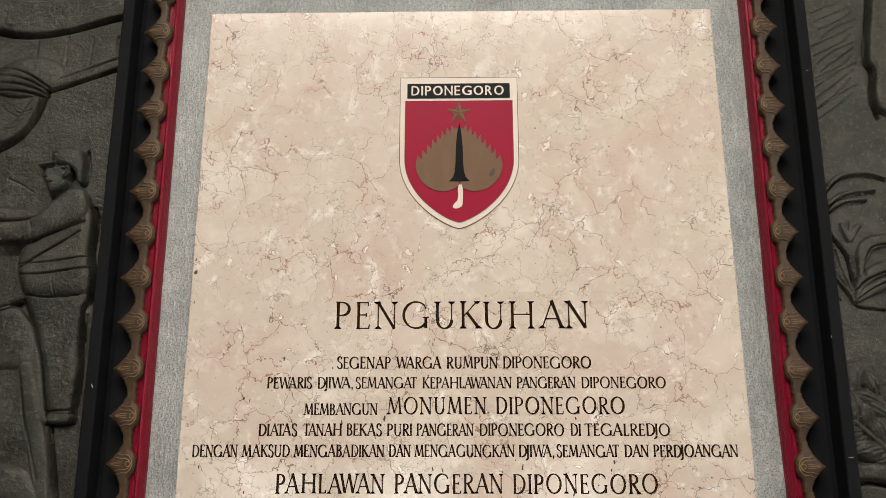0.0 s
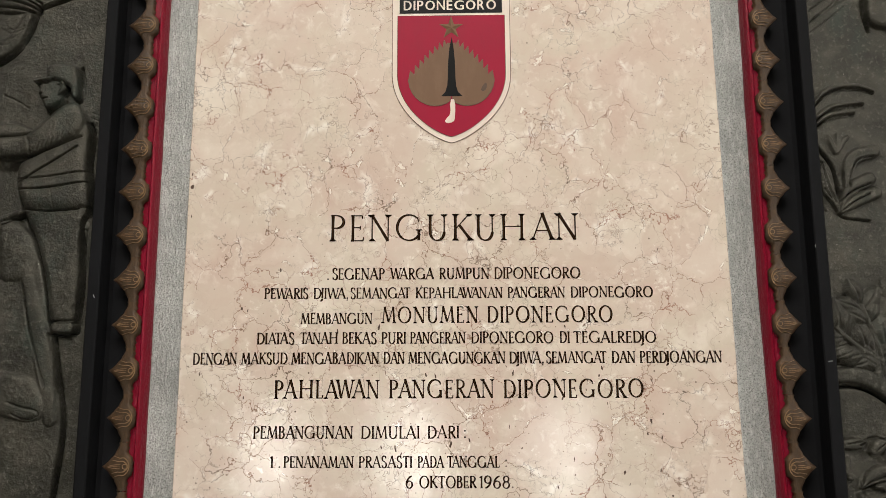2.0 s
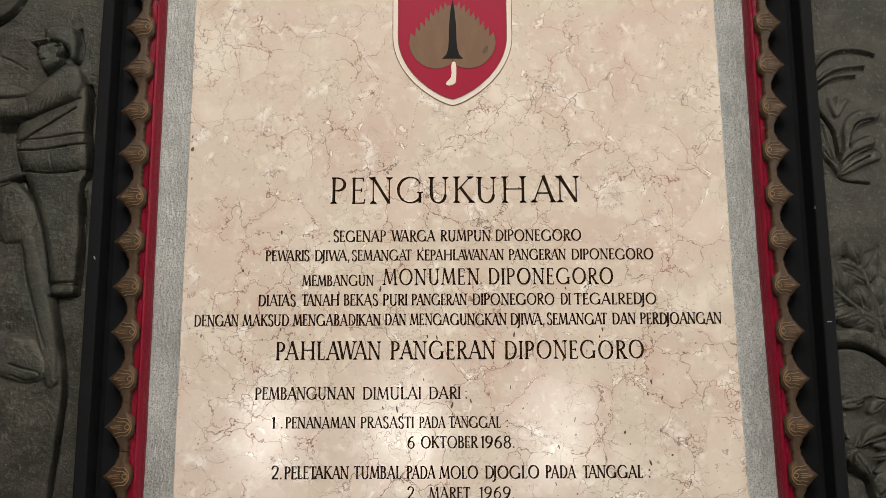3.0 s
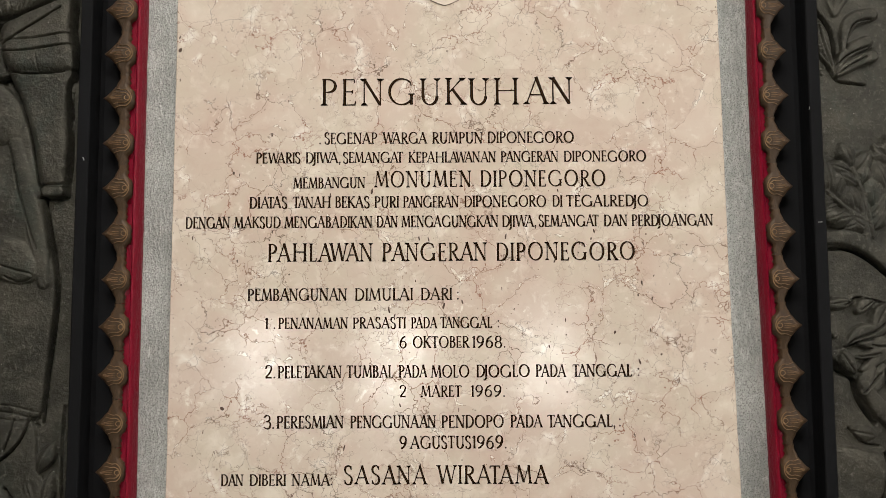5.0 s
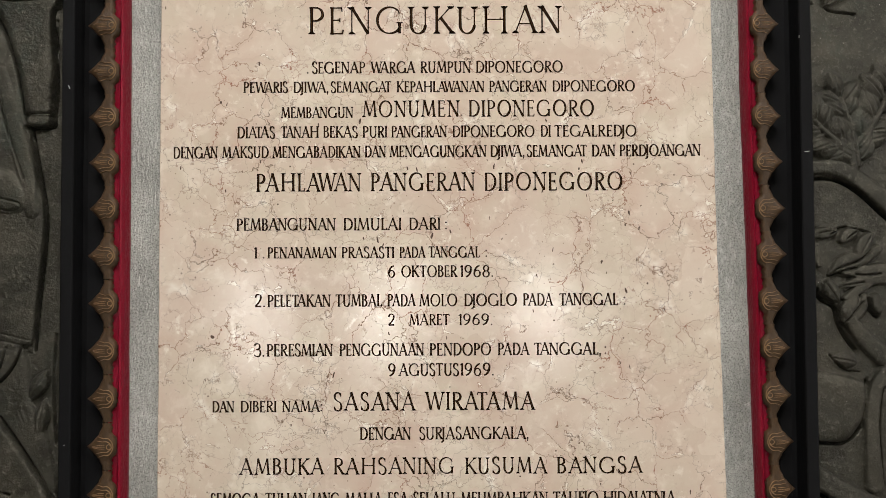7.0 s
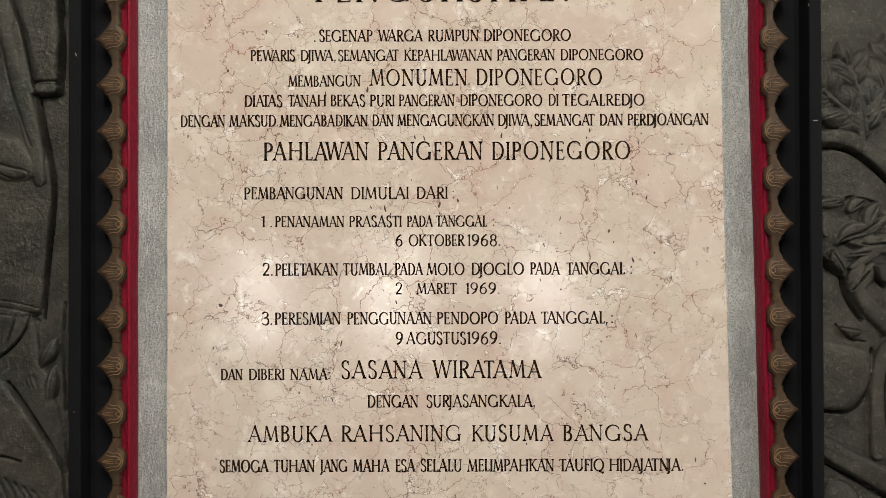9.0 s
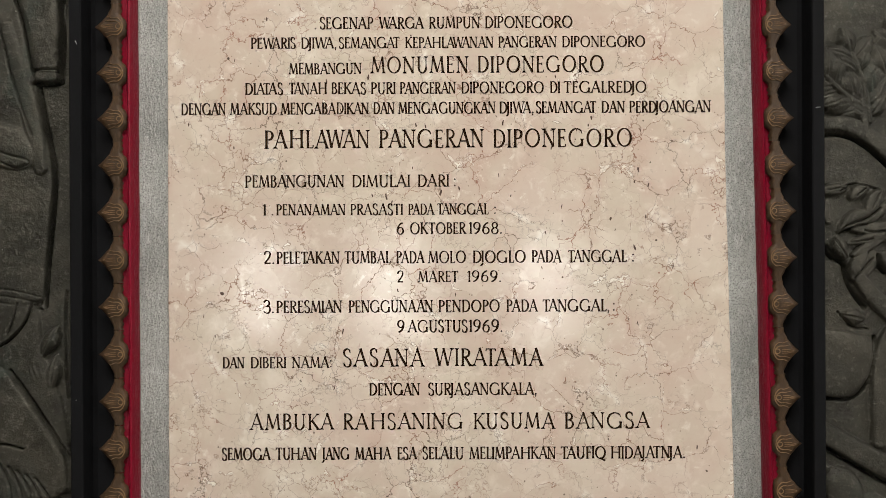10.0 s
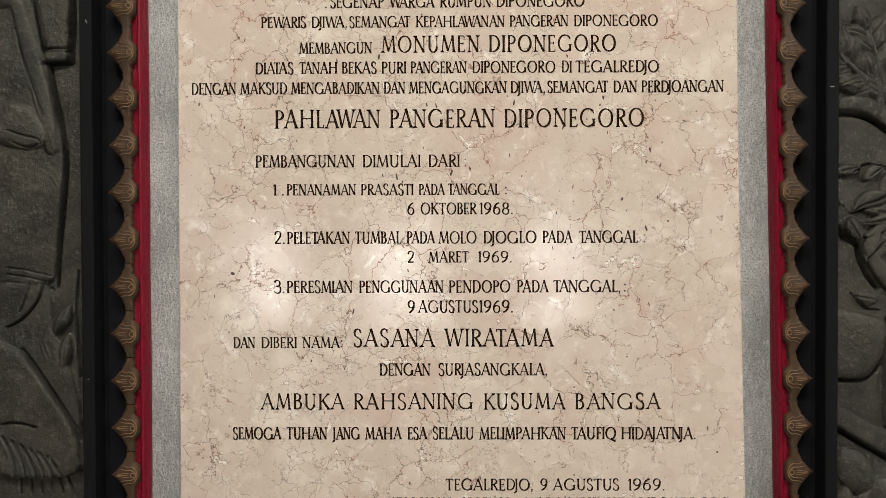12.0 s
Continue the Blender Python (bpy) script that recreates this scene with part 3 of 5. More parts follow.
inscribe(1.4180, 0.0200, "MEMBANGUN", -0.2810, -0.1500)
inscribe(1.4190, 0.0300, "MONUMEN", -0.1340, 0.0420, "DIPONEGORO", 0.0570, 0.2850)
inscribe(1.3820, 0.0210, "DIATAS", -0.3600, -0.2910, "TANAH", -0.2810, -0.2120, "BEKAS", -0.2050, -0.1420, "PURI", -0.1340, -0.0890, "PANGERAN", -0.0820, 0.0190, "DIPONEGORO", 0.0280, 0.1770, "DI", 0.1870, 0.2060, "TEGALREDJO", 0.2120, 0.3610)
inscribe(1.3460, 0.0210, "DENGAN", -0.4750, -0.3940, "MAKSUD", -0.3870, -0.3020, "MENGABADIKAN", -0.2960, -0.1370, "DAN", -0.1300, -0.0910, "MENGAGUNGKAN", -0.0850, 0.0900, "DJIWA,", 0.0960, 0.1590, "SEMANGAT", 0.1620, 0.2710, "DAN", 0.2790, 0.3220, "PERDJOANGAN", 0.3290, 0.4760)
inscribe(1.2850, 0.0330, "PAHLAWAN", -0.3260, -0.1360, "PANGERAN", -0.1200, 0.0690, "DIPONEGORO", 0.0840, 0.3350)
inscribe(1.2150, 0.0220, "PEMBANGUNAN", -0.3610, -0.1820, "DIMULAI", -0.1690, -0.0640, "DARI", -0.0510, 0.0060, ":", 0.0140, 0.0180)
inscribe(1.1650, 0.0200, "1", -0.3264, -0.3238, ".", -0.3130, -0.3100, "PENANAMAN", -0.3050, -0.1800, "PRASASTI", -0.1720, -0.0770, "PADA", -0.0680, -0.0210, "TANGGAL", -0.0160, 0.0770, ":", 0.0860, 0.0900)
inscribe(1.1300, 0.0210, "6", -0.0890, -0.0750, "OKTOBER", -0.0650, 0.0360, "1968.", 0.0420, 0.1010)
inscribe(1.0780, 0.0220, "2.", -0.3280, -0.3080, "PELETAKAN", -0.3050, -0.1910, "TUMBAL", -0.1830, -0.0990, "PADA", -0.0900, -0.0390, "MOLO", -0.0330, 0.0360, "DJOGLO", 0.0470, 0.1430, "PADA", 0.1530, 0.2070, "TANGGAL", 0.2180, 0.3240, ":", 0.3330, 0.3370)
inscribe(1.0440, 0.0200, "2", -0.0890, -0.0760, "MARET", -0.0510, 0.0220, "1969.", 0.0390, 0.0990)
inscribe(0.9900, 0.0220, "3.", -0.3300, -0.3090, "PERESMIAN", -0.3060, -0.1870, "PENGGUNAAN", -0.1760, -0.0240, "PENDOPO", -0.0150, 0.0960, "PADA", 0.1070, 0.1640, "TANGGAL,", 0.1720, 0.2930, ":", 0.2980, 0.3020)
inscribe(0.9540, 0.0220, "9", -0.0890, -0.0750, "AGUSTUS", -0.0700, 0.0380, "1969.", 0.0410, 0.1010)
inscribe(0.8910, 0.0200, "DAN", -0.4030, -0.3630, "DIBERI", -0.3530, -0.2880, "NAMA:", -0.2780, -0.2060)
inscribe(0.8930, 0.0320, "SASANA", -0.1870, -0.0400, "WIRATAMA", -0.0230, 0.1730)
inscribe(0.8410, 0.0220, "DENGAN", -0.1400, -0.0480, "SURJASANGKALA,", -0.0340, 0.1620)
inscribe(0.7800, 0.0290, "AMBUKA", -0.3540, -0.2030, "RAHSANING", -0.1870, 0.0290, "KUSUMA", 0.0470, 0.1940, "BANGSA", 0.2100, 0.3640)
inscribe(0.7260, 0.0220, "SEMOGA", -0.4050, -0.3170, "TUHAN", -0.3080, -0.2340, "JANG", -0.2260, -0.1750, "MAHA", -0.1660, -0.1000, "ESA", -0.0900, -0.0540, "SELALU", -0.0450, 0.0300, "MELIMPAHKAN", 0.0390, 0.1950, "TAUFIQ", 0.2030, 0.2850, "HIDAJATNJA.", 0.2930, 0.4270)
inscribe(0.6340, 0.0210, "TEGALREDJO,", -0.0220, 0.1360, "9", 0.1480, 0.1620, "AGUSTUS", 0.1710, 0.2900, "1969.", 0.3070, 0.3720)
inscribe(0.6000, 0.0210, "ATAS", -0.1240, -0.0740, "NAMA", -0.0670, -0.0060, "SEGENAP", 0.0070, 0.0960, "WARGA", 0.1210, 0.2090, "RUMPUN", 0.2210, 0.3080, "DIPONEGORO", 0.3230, 0.4890)

# glue drips and small chips beside the letters
chips = bmesh.new()
KNOWN = [(-0.186, 0.956, 0.0014, 0.0060), (-0.403, 1.025, 0.0040, 0.0035), (-0.107, 1.197, 0.0018, 0.0060), (-0.097, 1.188, 0.0012, 0.0040), (-0.009, 1.205, 0.0022, 0.0060), (0.024, 1.212, 0.0018, 0.0040), (0.345, 1.244, 0.0018, 0.0050), (0.338, 1.222, 0.0013, 0.0030), (0.363, 1.216, 0.0014, 0.0040), (0.295, 1.156, 0.0018, 0.0040), (0.377, 1.117, 0.0020, 0.0020), (0.338, 1.104, 0.0018, 0.0060), (0.326, 0.976, 0.0010, 0.0040), (0.343, 0.968, 0.0010, 0.0040), (-0.138, 1.412, 0.0018, 0.0060)]
KNOWN += [(-0.491, 1.676, 0.0030, 0.0050), (-0.492, 1.70, 0.0012, 0.0040), (-0.490, 1.62, 0.0011, 0.0030), (0.103, 1.329, 0.0016, 0.0060), (-0.053, 1.326, 0.0016, 0.0040), (-0.036, 1.324, 0.0013, 0.0050), (-0.213, 1.405, 0.0012, 0.0050), (-0.461, 1.329, 0.0012, 0.0040), (-0.320, 1.517, 0.0018, 0.0040), (-0.086, 0.647, 0.0016, 0.0035), (-0.202, 0.855, 0.0010, 0.0050), (-0.010, 0.754, 0.0010, 0.0040), (-0.262, 0.868, 0.0013, 0.0030), (0.465, 0.703, 0.0020, 0.0020), (0.315, 0.725, 0.0010, 0.0030), (-0.389, 1.447, 0.0020, 0.0030)]
for i in range(56 + len(KNOWN)):
    x, z = random.uniform(-0.45, 0.47), 0.6 + 1.0 * random.random() ** 1.1
    if random.random() < 0.35:
        x, z = random.uniform(-0.1, 0.42), random.uniform(1.1, 1.36)
    w, h = random.uniform(0.0007, 0.0015), random.uniform(0.0012, 0.0048)
    if i >= 56:
        x, z, w, h = KNOWN[i - 56]
    s = random.uniform(-0.3, 0.3)
    ring = [(x + w * math.cos(a) * random.uniform(0.7, 1.2) + s * h * math.sin(a), z + h * math.sin(a) * random.uniform(0.8, 1.1)) for a in [math.tau * j / 8 for j in range(8)]]
    chips.faces.new([chips.verts.new((px, -0.0005, pz)) for px, pz in ring])
solid = bmesh.ops.extrude_face_region(chips, geom=chips.faces[:])
for v in solid["geom"]:
    if isinstance(v, bmesh.types.BMVert):
        v.co.y += 0.0009
bmesh.ops.recalc_face_normals(chips, faces=chips.faces[:])
tagged(part("glue_residue", chips, STAIN, plaque, "small dark brown chips and drips"), kind="stuff")

# ---- painted shield on the plaque ----
SX = -0.0045


def shield_outline(half, top, side_end, tip, bulge):
    pts = [(SX - half, top), (SX + half, top)]
    for i in range(19):
        t = math.sin(i / 18 * math.pi / 2)
        pts.append((SX + half * max(0.0, 1 - t * t) ** bulge, side_end - (side_end - tip) * t))
    right = pts[2:-1]
    return pts + [(2 * SX - x, z) for x, z in right[::-1]]


shield = part("shield_emblem", slab(shield_outline(0.1130, 2.061, 1.893, 1.757, 0.75), -0.0012, 0.004), SHIELD_WHITE)
tagged(shield, "red and ivory painted shield emblem on the marble plaque", "emblem")
edge = shield_outline(0.1130, 2.061, 1.893, 1.757, 0.75)
part("outline", ribbon(edge, 0.0016, 0.0006, -0.0010, True), OUTLINE, shield, "thin incised brown outline")
part("field", slab(shield_outline(0.1032, 2.012, 1.893, 1.769, 0.75), -0.0022, 0.0), SHIELD_RED, shield, "crimson painted field")
part("field_outline", ribbon(shield_outline(0.1032, 2.012, 1.893, 1.769, 0.75), 0.0012, 0.0006, -0.0020, True), OUTLINE, shield)
banner = part("banner", box(SX - 0.0995, SX + 0.0985, -0.0024, 0.0, 2.0175, 2.048), SHIELD_BLACK, shield, "black name band")
WIDTHS_KEEP = dict(WIDTHS)
WIDTHS.update(D=0.7, I=0.16, P=0.55, O=0.85, N=0.7, E=0.5, G=0.85, R=0.62)
part("name_letters", block_word("DIPONEGORO", -0.096, 0.0825, 2.0235, 0.0195, -0.0031), SHIELD_WHITE, banner, "ivory block letters")
WIDTHS.update(WIDTHS_KEEP)

# star of ten facets
bm = bmesh.new()
centre = bm.verts.new((SX, -0.0062, 1.9865))
ring = []
for i in range(10):
    a = math.pi / 2 + i * math.pi / 5
    r = 0.0245 if i % 2 == 0 else 0.0092
    ring.append(bm.verts.new((SX + r * math.cos(a), -0.0030, 1.9865 + r * math.sin(a))))
for i in range(10):
    bm.faces.new((centre, ring[i], ring[(i + 1) % 10]))
part("star", bm, SHIELD_BROWN, shield, "five-pointed faceted bronze-brown star")


def half_leaf(sign):
    pts = [(SX + sign * 0.001, 1.955), (SX + sign * 0.008, 1.956)]
    teeth = 8
    for i in range(teeth):
        for k, grow in ((0.0, 0.0), (0.40, 1.0)):
            t = (i + k) / teeth
            x = 0.010 + 0.072 * t - 0.003 * (1 - grow)
            z = 1.953 - 0.070 * t ** 1.35 - 0.003 * (1 - grow)
            pts.append((SX + sign * (x + grow * 0.002 * t), z + grow * 0.0105))
    for i in range(11):
        a = i / 10 * math.pi * 0.72
        pts.append((SX + sign * (0.036 + 0.046 * math.cos(a) - 0.006 * math.sin(a)), 1.880 - 0.051 * math.sin(a) ** 0.9))
    pts.append((SX + sign * 0.002, 1.843))
    return pts if sign < 0 else pts[::-1]


for sign in (-1, 1):
    part("leaf_half", slab(half_leaf(sign), -0.0030, 0.0), SHIELD_BROWN, shield, "brown serrated leaf half")
    part("leaf_outline", ribbon(half_leaf(sign), 0.0010, 0.0005, -0.0029, True), OUTLINE, shield)
patch = [(SX + 0.0625 + 0.0038 * math.cos(a) * (1.2 - 0.4 * math.sin(a)) + 0.003 * math.sin(a), 1.866 + 0.0085 * math.sin(a)) for a in [math.tau * j / 10 for j in range(10)]]
part("chipped_patch", slab(patch, -0.0034, 0.0), STAIN, shield, "dark chipped patch on the leaf")
blade = [(0.0, 1.968), (0.0035, 1.945), (0.0062, 1.915), (0.0068, 1.885), (0.0082, 1.868), (0.0115, 1.857), (0.0195, 1.8485)]
part("dagger_blade", slab([(SX + 0.001 + x, z) for x, z in blade] + [(SX - x, z) for x, z in blade[:0:-1]], -0.0040, 0.0, 0.0004), SHIELD_BLACK, shield, "black dagger blade")
grip = [(0.0030, 1.842, 0.0030), (0.0032, 1.832, 0.0048), (0.0036, 1.820, 0.0045), (0.0026, 1.811, 0.0050), (-0.0005, 1.8045, 0.0078), (-0.0030, 1.7995, 0.0085), (-0.0045, 1.7965, 0.0055)]
left = [(SX - 0.001 + x - w, z) for x, z, w in grip]
right = [(SX - 0.001 + x + w, z) for x, z, w in grip]
part("dagger_grip", slab(left + [(SX - 0.006, 1.7952)] + right[::-1], -0.0040, 0.0, 0.0004), SHIELD_WHITE, shield, "ivory curved dagger grip")

# ---- grey cement border ----
border = bmesh.new()
for x0, x1, z0, z1 in ((-0.562, -0.49, 0.30, 2.33), (0.49, 0.572, 0.30, 2.33), (-0.49, 0.49, 2.19, 2.33), (-0.49, 0.49, 0.30, 0.44)):
    box(x0, x1, 0.0035, 0.05, z0, z1, bm=border)
structure("cement_border", border, CEMENT, "rough brushed grey cement border round the plaque")

# ---- carved and painted frame ----
PITCH, Z_LOW, Z_HIGH = 0.0823, 0.30, 2.33


def ornament_mesh():
    """One carved leaf: root at x = 0, tip outwards along +x, its middle at z = 0."""
    h = PITCH / 2
    outer = []
    for i in range(17):
        t = -1 + i / 8
        a = abs(t)
        u = 0.0215 + 0.0275 * (1 - a) ** 1.85 + 0.0009 * math.cos(a * 19) * min(1.0, 3 * a)
        outer.append((u, t * (h - 0.00025)))
    inner = []
    for i in range(17):
        t = 1 - i / 8
        a = abs(t)
        u = -0.001 + 0.0085 * min(1.0, max(0.0, (a - 0.34) / 0.16)) + 0.0015 * math.cos(a * 21)
        inner.append((u, t * (h - 0.00025)))
    bm = bmesh.new()
    cols = []
    for i in range(17):
        (xo, z), (xi, _) = outer[i], inner[16 - i]
        a = abs(-1 + i / 8)
        col = []
        for k in range(7):
            s = k / 6
            swell = 0.0028 * math.exp(-(a / 0.42) ** 2) * math.sin(math.pi * min(1.0, 0.25 + s * 0.8))
            dip = 0.003 * (1 if k in (0, 6) else 0) + 0.0006 * a
            col.append(bm.verts.new((xi + (xo - xi) * s, -0.0300 - swell + dip, z)))
        back = [bm.verts.new((v.co.x, -0.012, v.co.z)) for v in (col[0], col[-1])]
        cols.append([back[0], *col, back[1]])
    for a, b in zip(cols, cols[1:]):
        for k in range(8):
            bm.faces.new((a[k], b[k], b[k + 1], a[k + 1]))
    bmesh.ops.recalc_face_normals(bm, faces=bm.faces[:])
    me = bpy.data.meshes.new("carved_leaf")
    bm.to_mesh(me)
    bm.free()
    me.materials.append(GILT)
    me.shade_smooth()
    lines = bmesh.new()
    for size, y in ((1.0, -0.0317), (0.62, -0.0323)):
        pts = []
        for i in range(19):
            t = -1 + i / 9
            a = abs(t)
            z = math.copysign(0.0155 * size * min(1.0, 1.25 * math.sin(a * math.pi / 2)) - 0.005 * size * max(0, a - 0.55) + 0.0060 * size * max(0, a - 0.8) * 4, t)
            x = 0.0015 + (1 - size) * 0.006 + 0.026 * a ** 1.9
            pts.append((x, z))
        ribbon(pts, 0.0019, 0.0012, y, bm=lines, taper=True)
    ribbon([(0.0085 + 0.0042 * math.cos(math.tau * j / 12), 0.0042 * math.sin(math.tau * j / 12)) for j in range(12)], 0.0015, 0.0012, -0.0321, True, bm=lines)
    for dz in (-0.0035, 0.0, 0.0035):
        ribbon([(0.016, dz), (0.026, dz * 0.9), (0.037, dz * 0.25)], 0.0011, 0.0007, -0.0323, bm=lines, taper=True)
    bmesh.ops.recalc_face_normals(lines, faces=lines.faces[:])
    lm = bpy.data.meshes.new("gold_tracery")
    lines.to_mesh(lm)
    lines.free()
    lm.materials.append(GILT_LINE)
    return me, lm


LEAF_MESH, TRACERY_MESH = ornament_mesh()


def spread(z):
    """How far the right side of the frame drifts outwards towards its foot."""
    return 0.0195 * max(0.0, 1.5 - z)


def frame_side(sign, tip_z, inner, root_x, lip, label):
    """inner: where the crimson moulding starts; root_x: root of the leaves; lip: start of the outer fillet."""
    root = tagged(new("carved_frame"), label, "frame", "carved frame sides")
    mirror = lambda pts: [(sign * x, y) for x, y in pts]
    lean = spread if sign > 0 else (lambda z: 0.0)
    part("red_fillet", extrude_profile(mirror([(inner, 0.045), (inner, -0.004), (inner + 0.0025, -0.016), (inner + 0.0050, -0.0225), (inner + 0.0080, -0.0245), (inner + 0.0105, -0.0215), (inner + 0.0120, -0.0180), (root_x + 0.0020, -0.0180),
         (root_x + 0.0150, -0.0190), (root_x + 0.0150, 0.045)]), Z_LOW, Z_HIGH, 0.012, 0.0011, sign, lean), RED, root, "glossy crimson painted inner moulding")
    part("black_hollow", extrude_profile(mirror([(0.5740, 0.049), (0.5740, -0.0100), (0.5780, 0.0020), (lip - 0.006, 0.0020), (lip, -0.0040), (lip, 0.049)]), Z_LOW, Z_HIGH, 0.05), BLACK, root, "black painted hollow")
    part("outer_fillet", extrude_profile(mirror([(lip, 0.045), (lip, -0.0430), (lip + 0.0020, -0.0450), (lip + 0.0190, -0.0455), (lip + 0.0215, -0.0430), (lip + 0.0215, 0.045)]), Z_LOW, Z_HIGH, 0.04, 0.0006, 5 + sign), BLACK, root, "black painted outer fillet")
    for k in range(-2, 24):
        z = tip_z - (0.0819 * k if sign > 0 else 0.0815 * k + 0.0018 * max(0, k - 11)) + 0.0012 * noise.noise(Vector((sign * 3, k * 1.7, 0)))
        if Z_LOW + PITCH / 2 < z < Z_HIGH - PITCH / 2:
            leaf = new("carved_leaf", LEAF_MESH)
            leaf.parent = root
            turn = Matrix.Diagonal((sign, 1, 1, 1))
            j = 1 + 0.05 * noise.noise(Vector((sign * 5, k * 2.3, 1))) + (0.10 * min(1.0, max(0.0, (z - 1.3) / 0.3)) if sign < 0 else 0.0)
            leaf.matrix_basis = Matrix.Translation((sign * root_x + lean(z), 0, z)) @ turn @ Matrix.Diagonal((j, 1, 1, 1))
            lines = new("gold_tracery", TRACERY_MESH)
            lines.parent = leaf
    return root


left_frame = frame_side(-1, 2.150, 0.5520, 0.5650, 0.6345, "carved frame side with crimson fillet and gilt leaves")
right_frame = frame_side(1, 2.150, 0.5485, 0.5605, 0.6375, "carved frame side with crimson fillet and gilt leaves")
for owner, x, z, dx, dz in ((left_frame, -0.6440, 1.4690, 0.0030, -0.0060), (left_frame, -0.6460, 0.8430, 0.0020, 0.0010), (right_frame, 0.6430, 1.3460, 0.0080, 0.0005),
                            (right_frame, 0.6470, 2.0480, 0.0022, 0.0014), (right_frame, 0.6370, 1.5460, 0.0004, 0.0050)):
    part("paint_nick", ribbon([(x, z), (x + dx * 0.5, z + dz * 0.4), (x + dx, z + dz)], 0.0014, 0.0004, -0.0456), CEMENT, owner, "pale nick in the black paint")
for name, z0, z1 in (("frame_head", 2.33, 2.45), ("frame_sill", 0.18, 0.30)):
    tagged(part(name, box(-0.654, 0.654, -0.06, 0.05, z0, z1, 0.004), BLACK), "plain black painted cross member of the frame", "frame")
structure("plinth", box(-1.6, 1.6, -0.10, 0.05, 0.0, 0.18, 0.004), CEMENT, "low grey cement plinth under the reliefs")


# ---- relief panels ----
class Relief:
    """A sheet of heights over x and z, raised towards -y."""

    def __init__(self, x0, x1, z0, z1, step):
        self.xs, self.zs = np.arange(x0, x1 + step / 2, step), np.arange(z0, z1 + step / 2, step)
        self.X, self.Z = np.meshgrid(self.xs, self.zs)
        wob = np.array([[noise.noise(Vector((x * 14, 0, z * 14))) for x in self.xs[::8]] for z in self.zs[::8]])
        big = np.repeat(np.repeat(wob, 8, 0), 8, 1)[: len(self.zs), : len(self.xs)]
        ker = np.ones(17) / 17
        for axis in (0, 1):
            big = np.apply_along_axis(lambda a: np.convolve(np.pad(a, 8, mode="edge"), ker, "valid"), axis, big)
        self.wob = big
        self.H = 0.0025 * big

    def window(self, x0, x1, z0, z1):
        """The part of the sheet between these limits."""
        a, c = np.searchsorted(self.xs, (x0, x1))
        e, f = np.searchsorted(self.zs, (z0, z1))
        return slice(e, f), slice(a, c)

    def raise_to(self, w, h):
        self.H[w] = np.where(h > 0.0003, np.maximum(self.H[w], h + 0.0015 * self.wob[w]), self.H[w])

    @staticmethod
    def rounded(points):
        """The same line with its corners cut twice."""
        for _ in range(2 if len(points) > 2 else 0):
            cut = [points[0]]
            for p, q in zip(points, points[1:]):
                cut += [tuple(0.75 * a + 0.25 * c for a, c in zip(p, q)), tuple(0.25 * a + 0.75 * c for a, c in zip(p, q))]
            points = cut + [points[-1]]
        return points

    def limb(self, points, radii, height, base=0.0, flat=0.5):
        """Rounded limb through the points with its radii."""
        line = self.rounded([(x, z, r) for (x, z), r in zip(points, radii)])
        m = max(radii)
        w = self.window(min(p[0] for p in line) - m, max(p[0] for p in line) + m, min(p[1] for p in line) - m, max(p[1] for p in line) + m)
        X, Z = self.X[w], self.Z[w]
        best = np.zeros_like(X)
        for (ax, az, ra), (bx, bz, rb) in zip(line, line[1:]):
            dx, dz = bx - ax, bz - az
            t = np.clip(((X - ax) * dx + (Z - az) * dz) / (dx * dx + dz * dz), 0, 1)
            d = np.hypot(X - ax - t * dx, Z - az - t * dz) / (ra + (rb - ra) * t)
            best = np.maximum(best, np.clip(1 - d ** 3.4, 0, 1) ** (0.75 * flat))
        self.raise_to(w, np.where(best > 0, base + height * best, 0))

    def oval(self, x, z, rx, rz, height, turn=0.0, base=0.0):
        c, s = math.cos(radians(turn)), math.sin(radians(turn))
        m = max(rx, rz)
        w = self.window(x - m, x + m, z - m, z + m)
        X, Z = self.X[w], self.Z[w]
        u, v = (X - x) * c + (Z - z) * s, -(X - x) * s + (Z - z) * c
        b = np.clip(1 - np.hypot(u / rx, v / rz) ** 2.8, 0, 1) ** 0.42
        self.raise_to(w, np.where(b > 0, base + height * b, 0))

    def patch(self, points, height, edge, base=0.0):
        """A raised flat form with a rounded outline, its rim falling off over the width of edge."""
        ring = points
        for _ in range(2):
            ring = [tuple(f * a + (1 - f) * c for a, c in zip(p, q)) for p, q in zip(ring, ring[1:] + ring[:1]) for f in (0.8, 0.2)]
        w = self.window(min(p[0] for p in ring), max(p[0] for p in ring), min(p[1] for p in ring), max(p[1] for p in ring))
        X, Z = self.X[w], self.Z[w]
        near, inside = np.full_like(X, 1.0), np.zeros(X.shape, bool)
        for (ax, az), (bx, bz) in zip(ring, ring[1:] + ring[:1]):
            dx, dz = bx - ax, bz - az
            t = np.clip(((X - ax) * dx + (Z - az) * dz) / (dx * dx + dz * dz + 1e-12), 0, 1)
            near = np.minimum(near, np.hypot(X - ax - t * dx, Z - az - t * dz))
            inside ^= ((az > Z) != (bz > Z)) & (X < ax + dx * (Z - az) / (dz if abs(dz) > 1e-9 else 1e-9))
        rim = np.sqrt(1 - (1 - np.clip(near / edge, 0, 1)) ** 2)
        self.raise_to(w, np.where(inside, base + height * (0.25 + 0.75 * rim), 0))

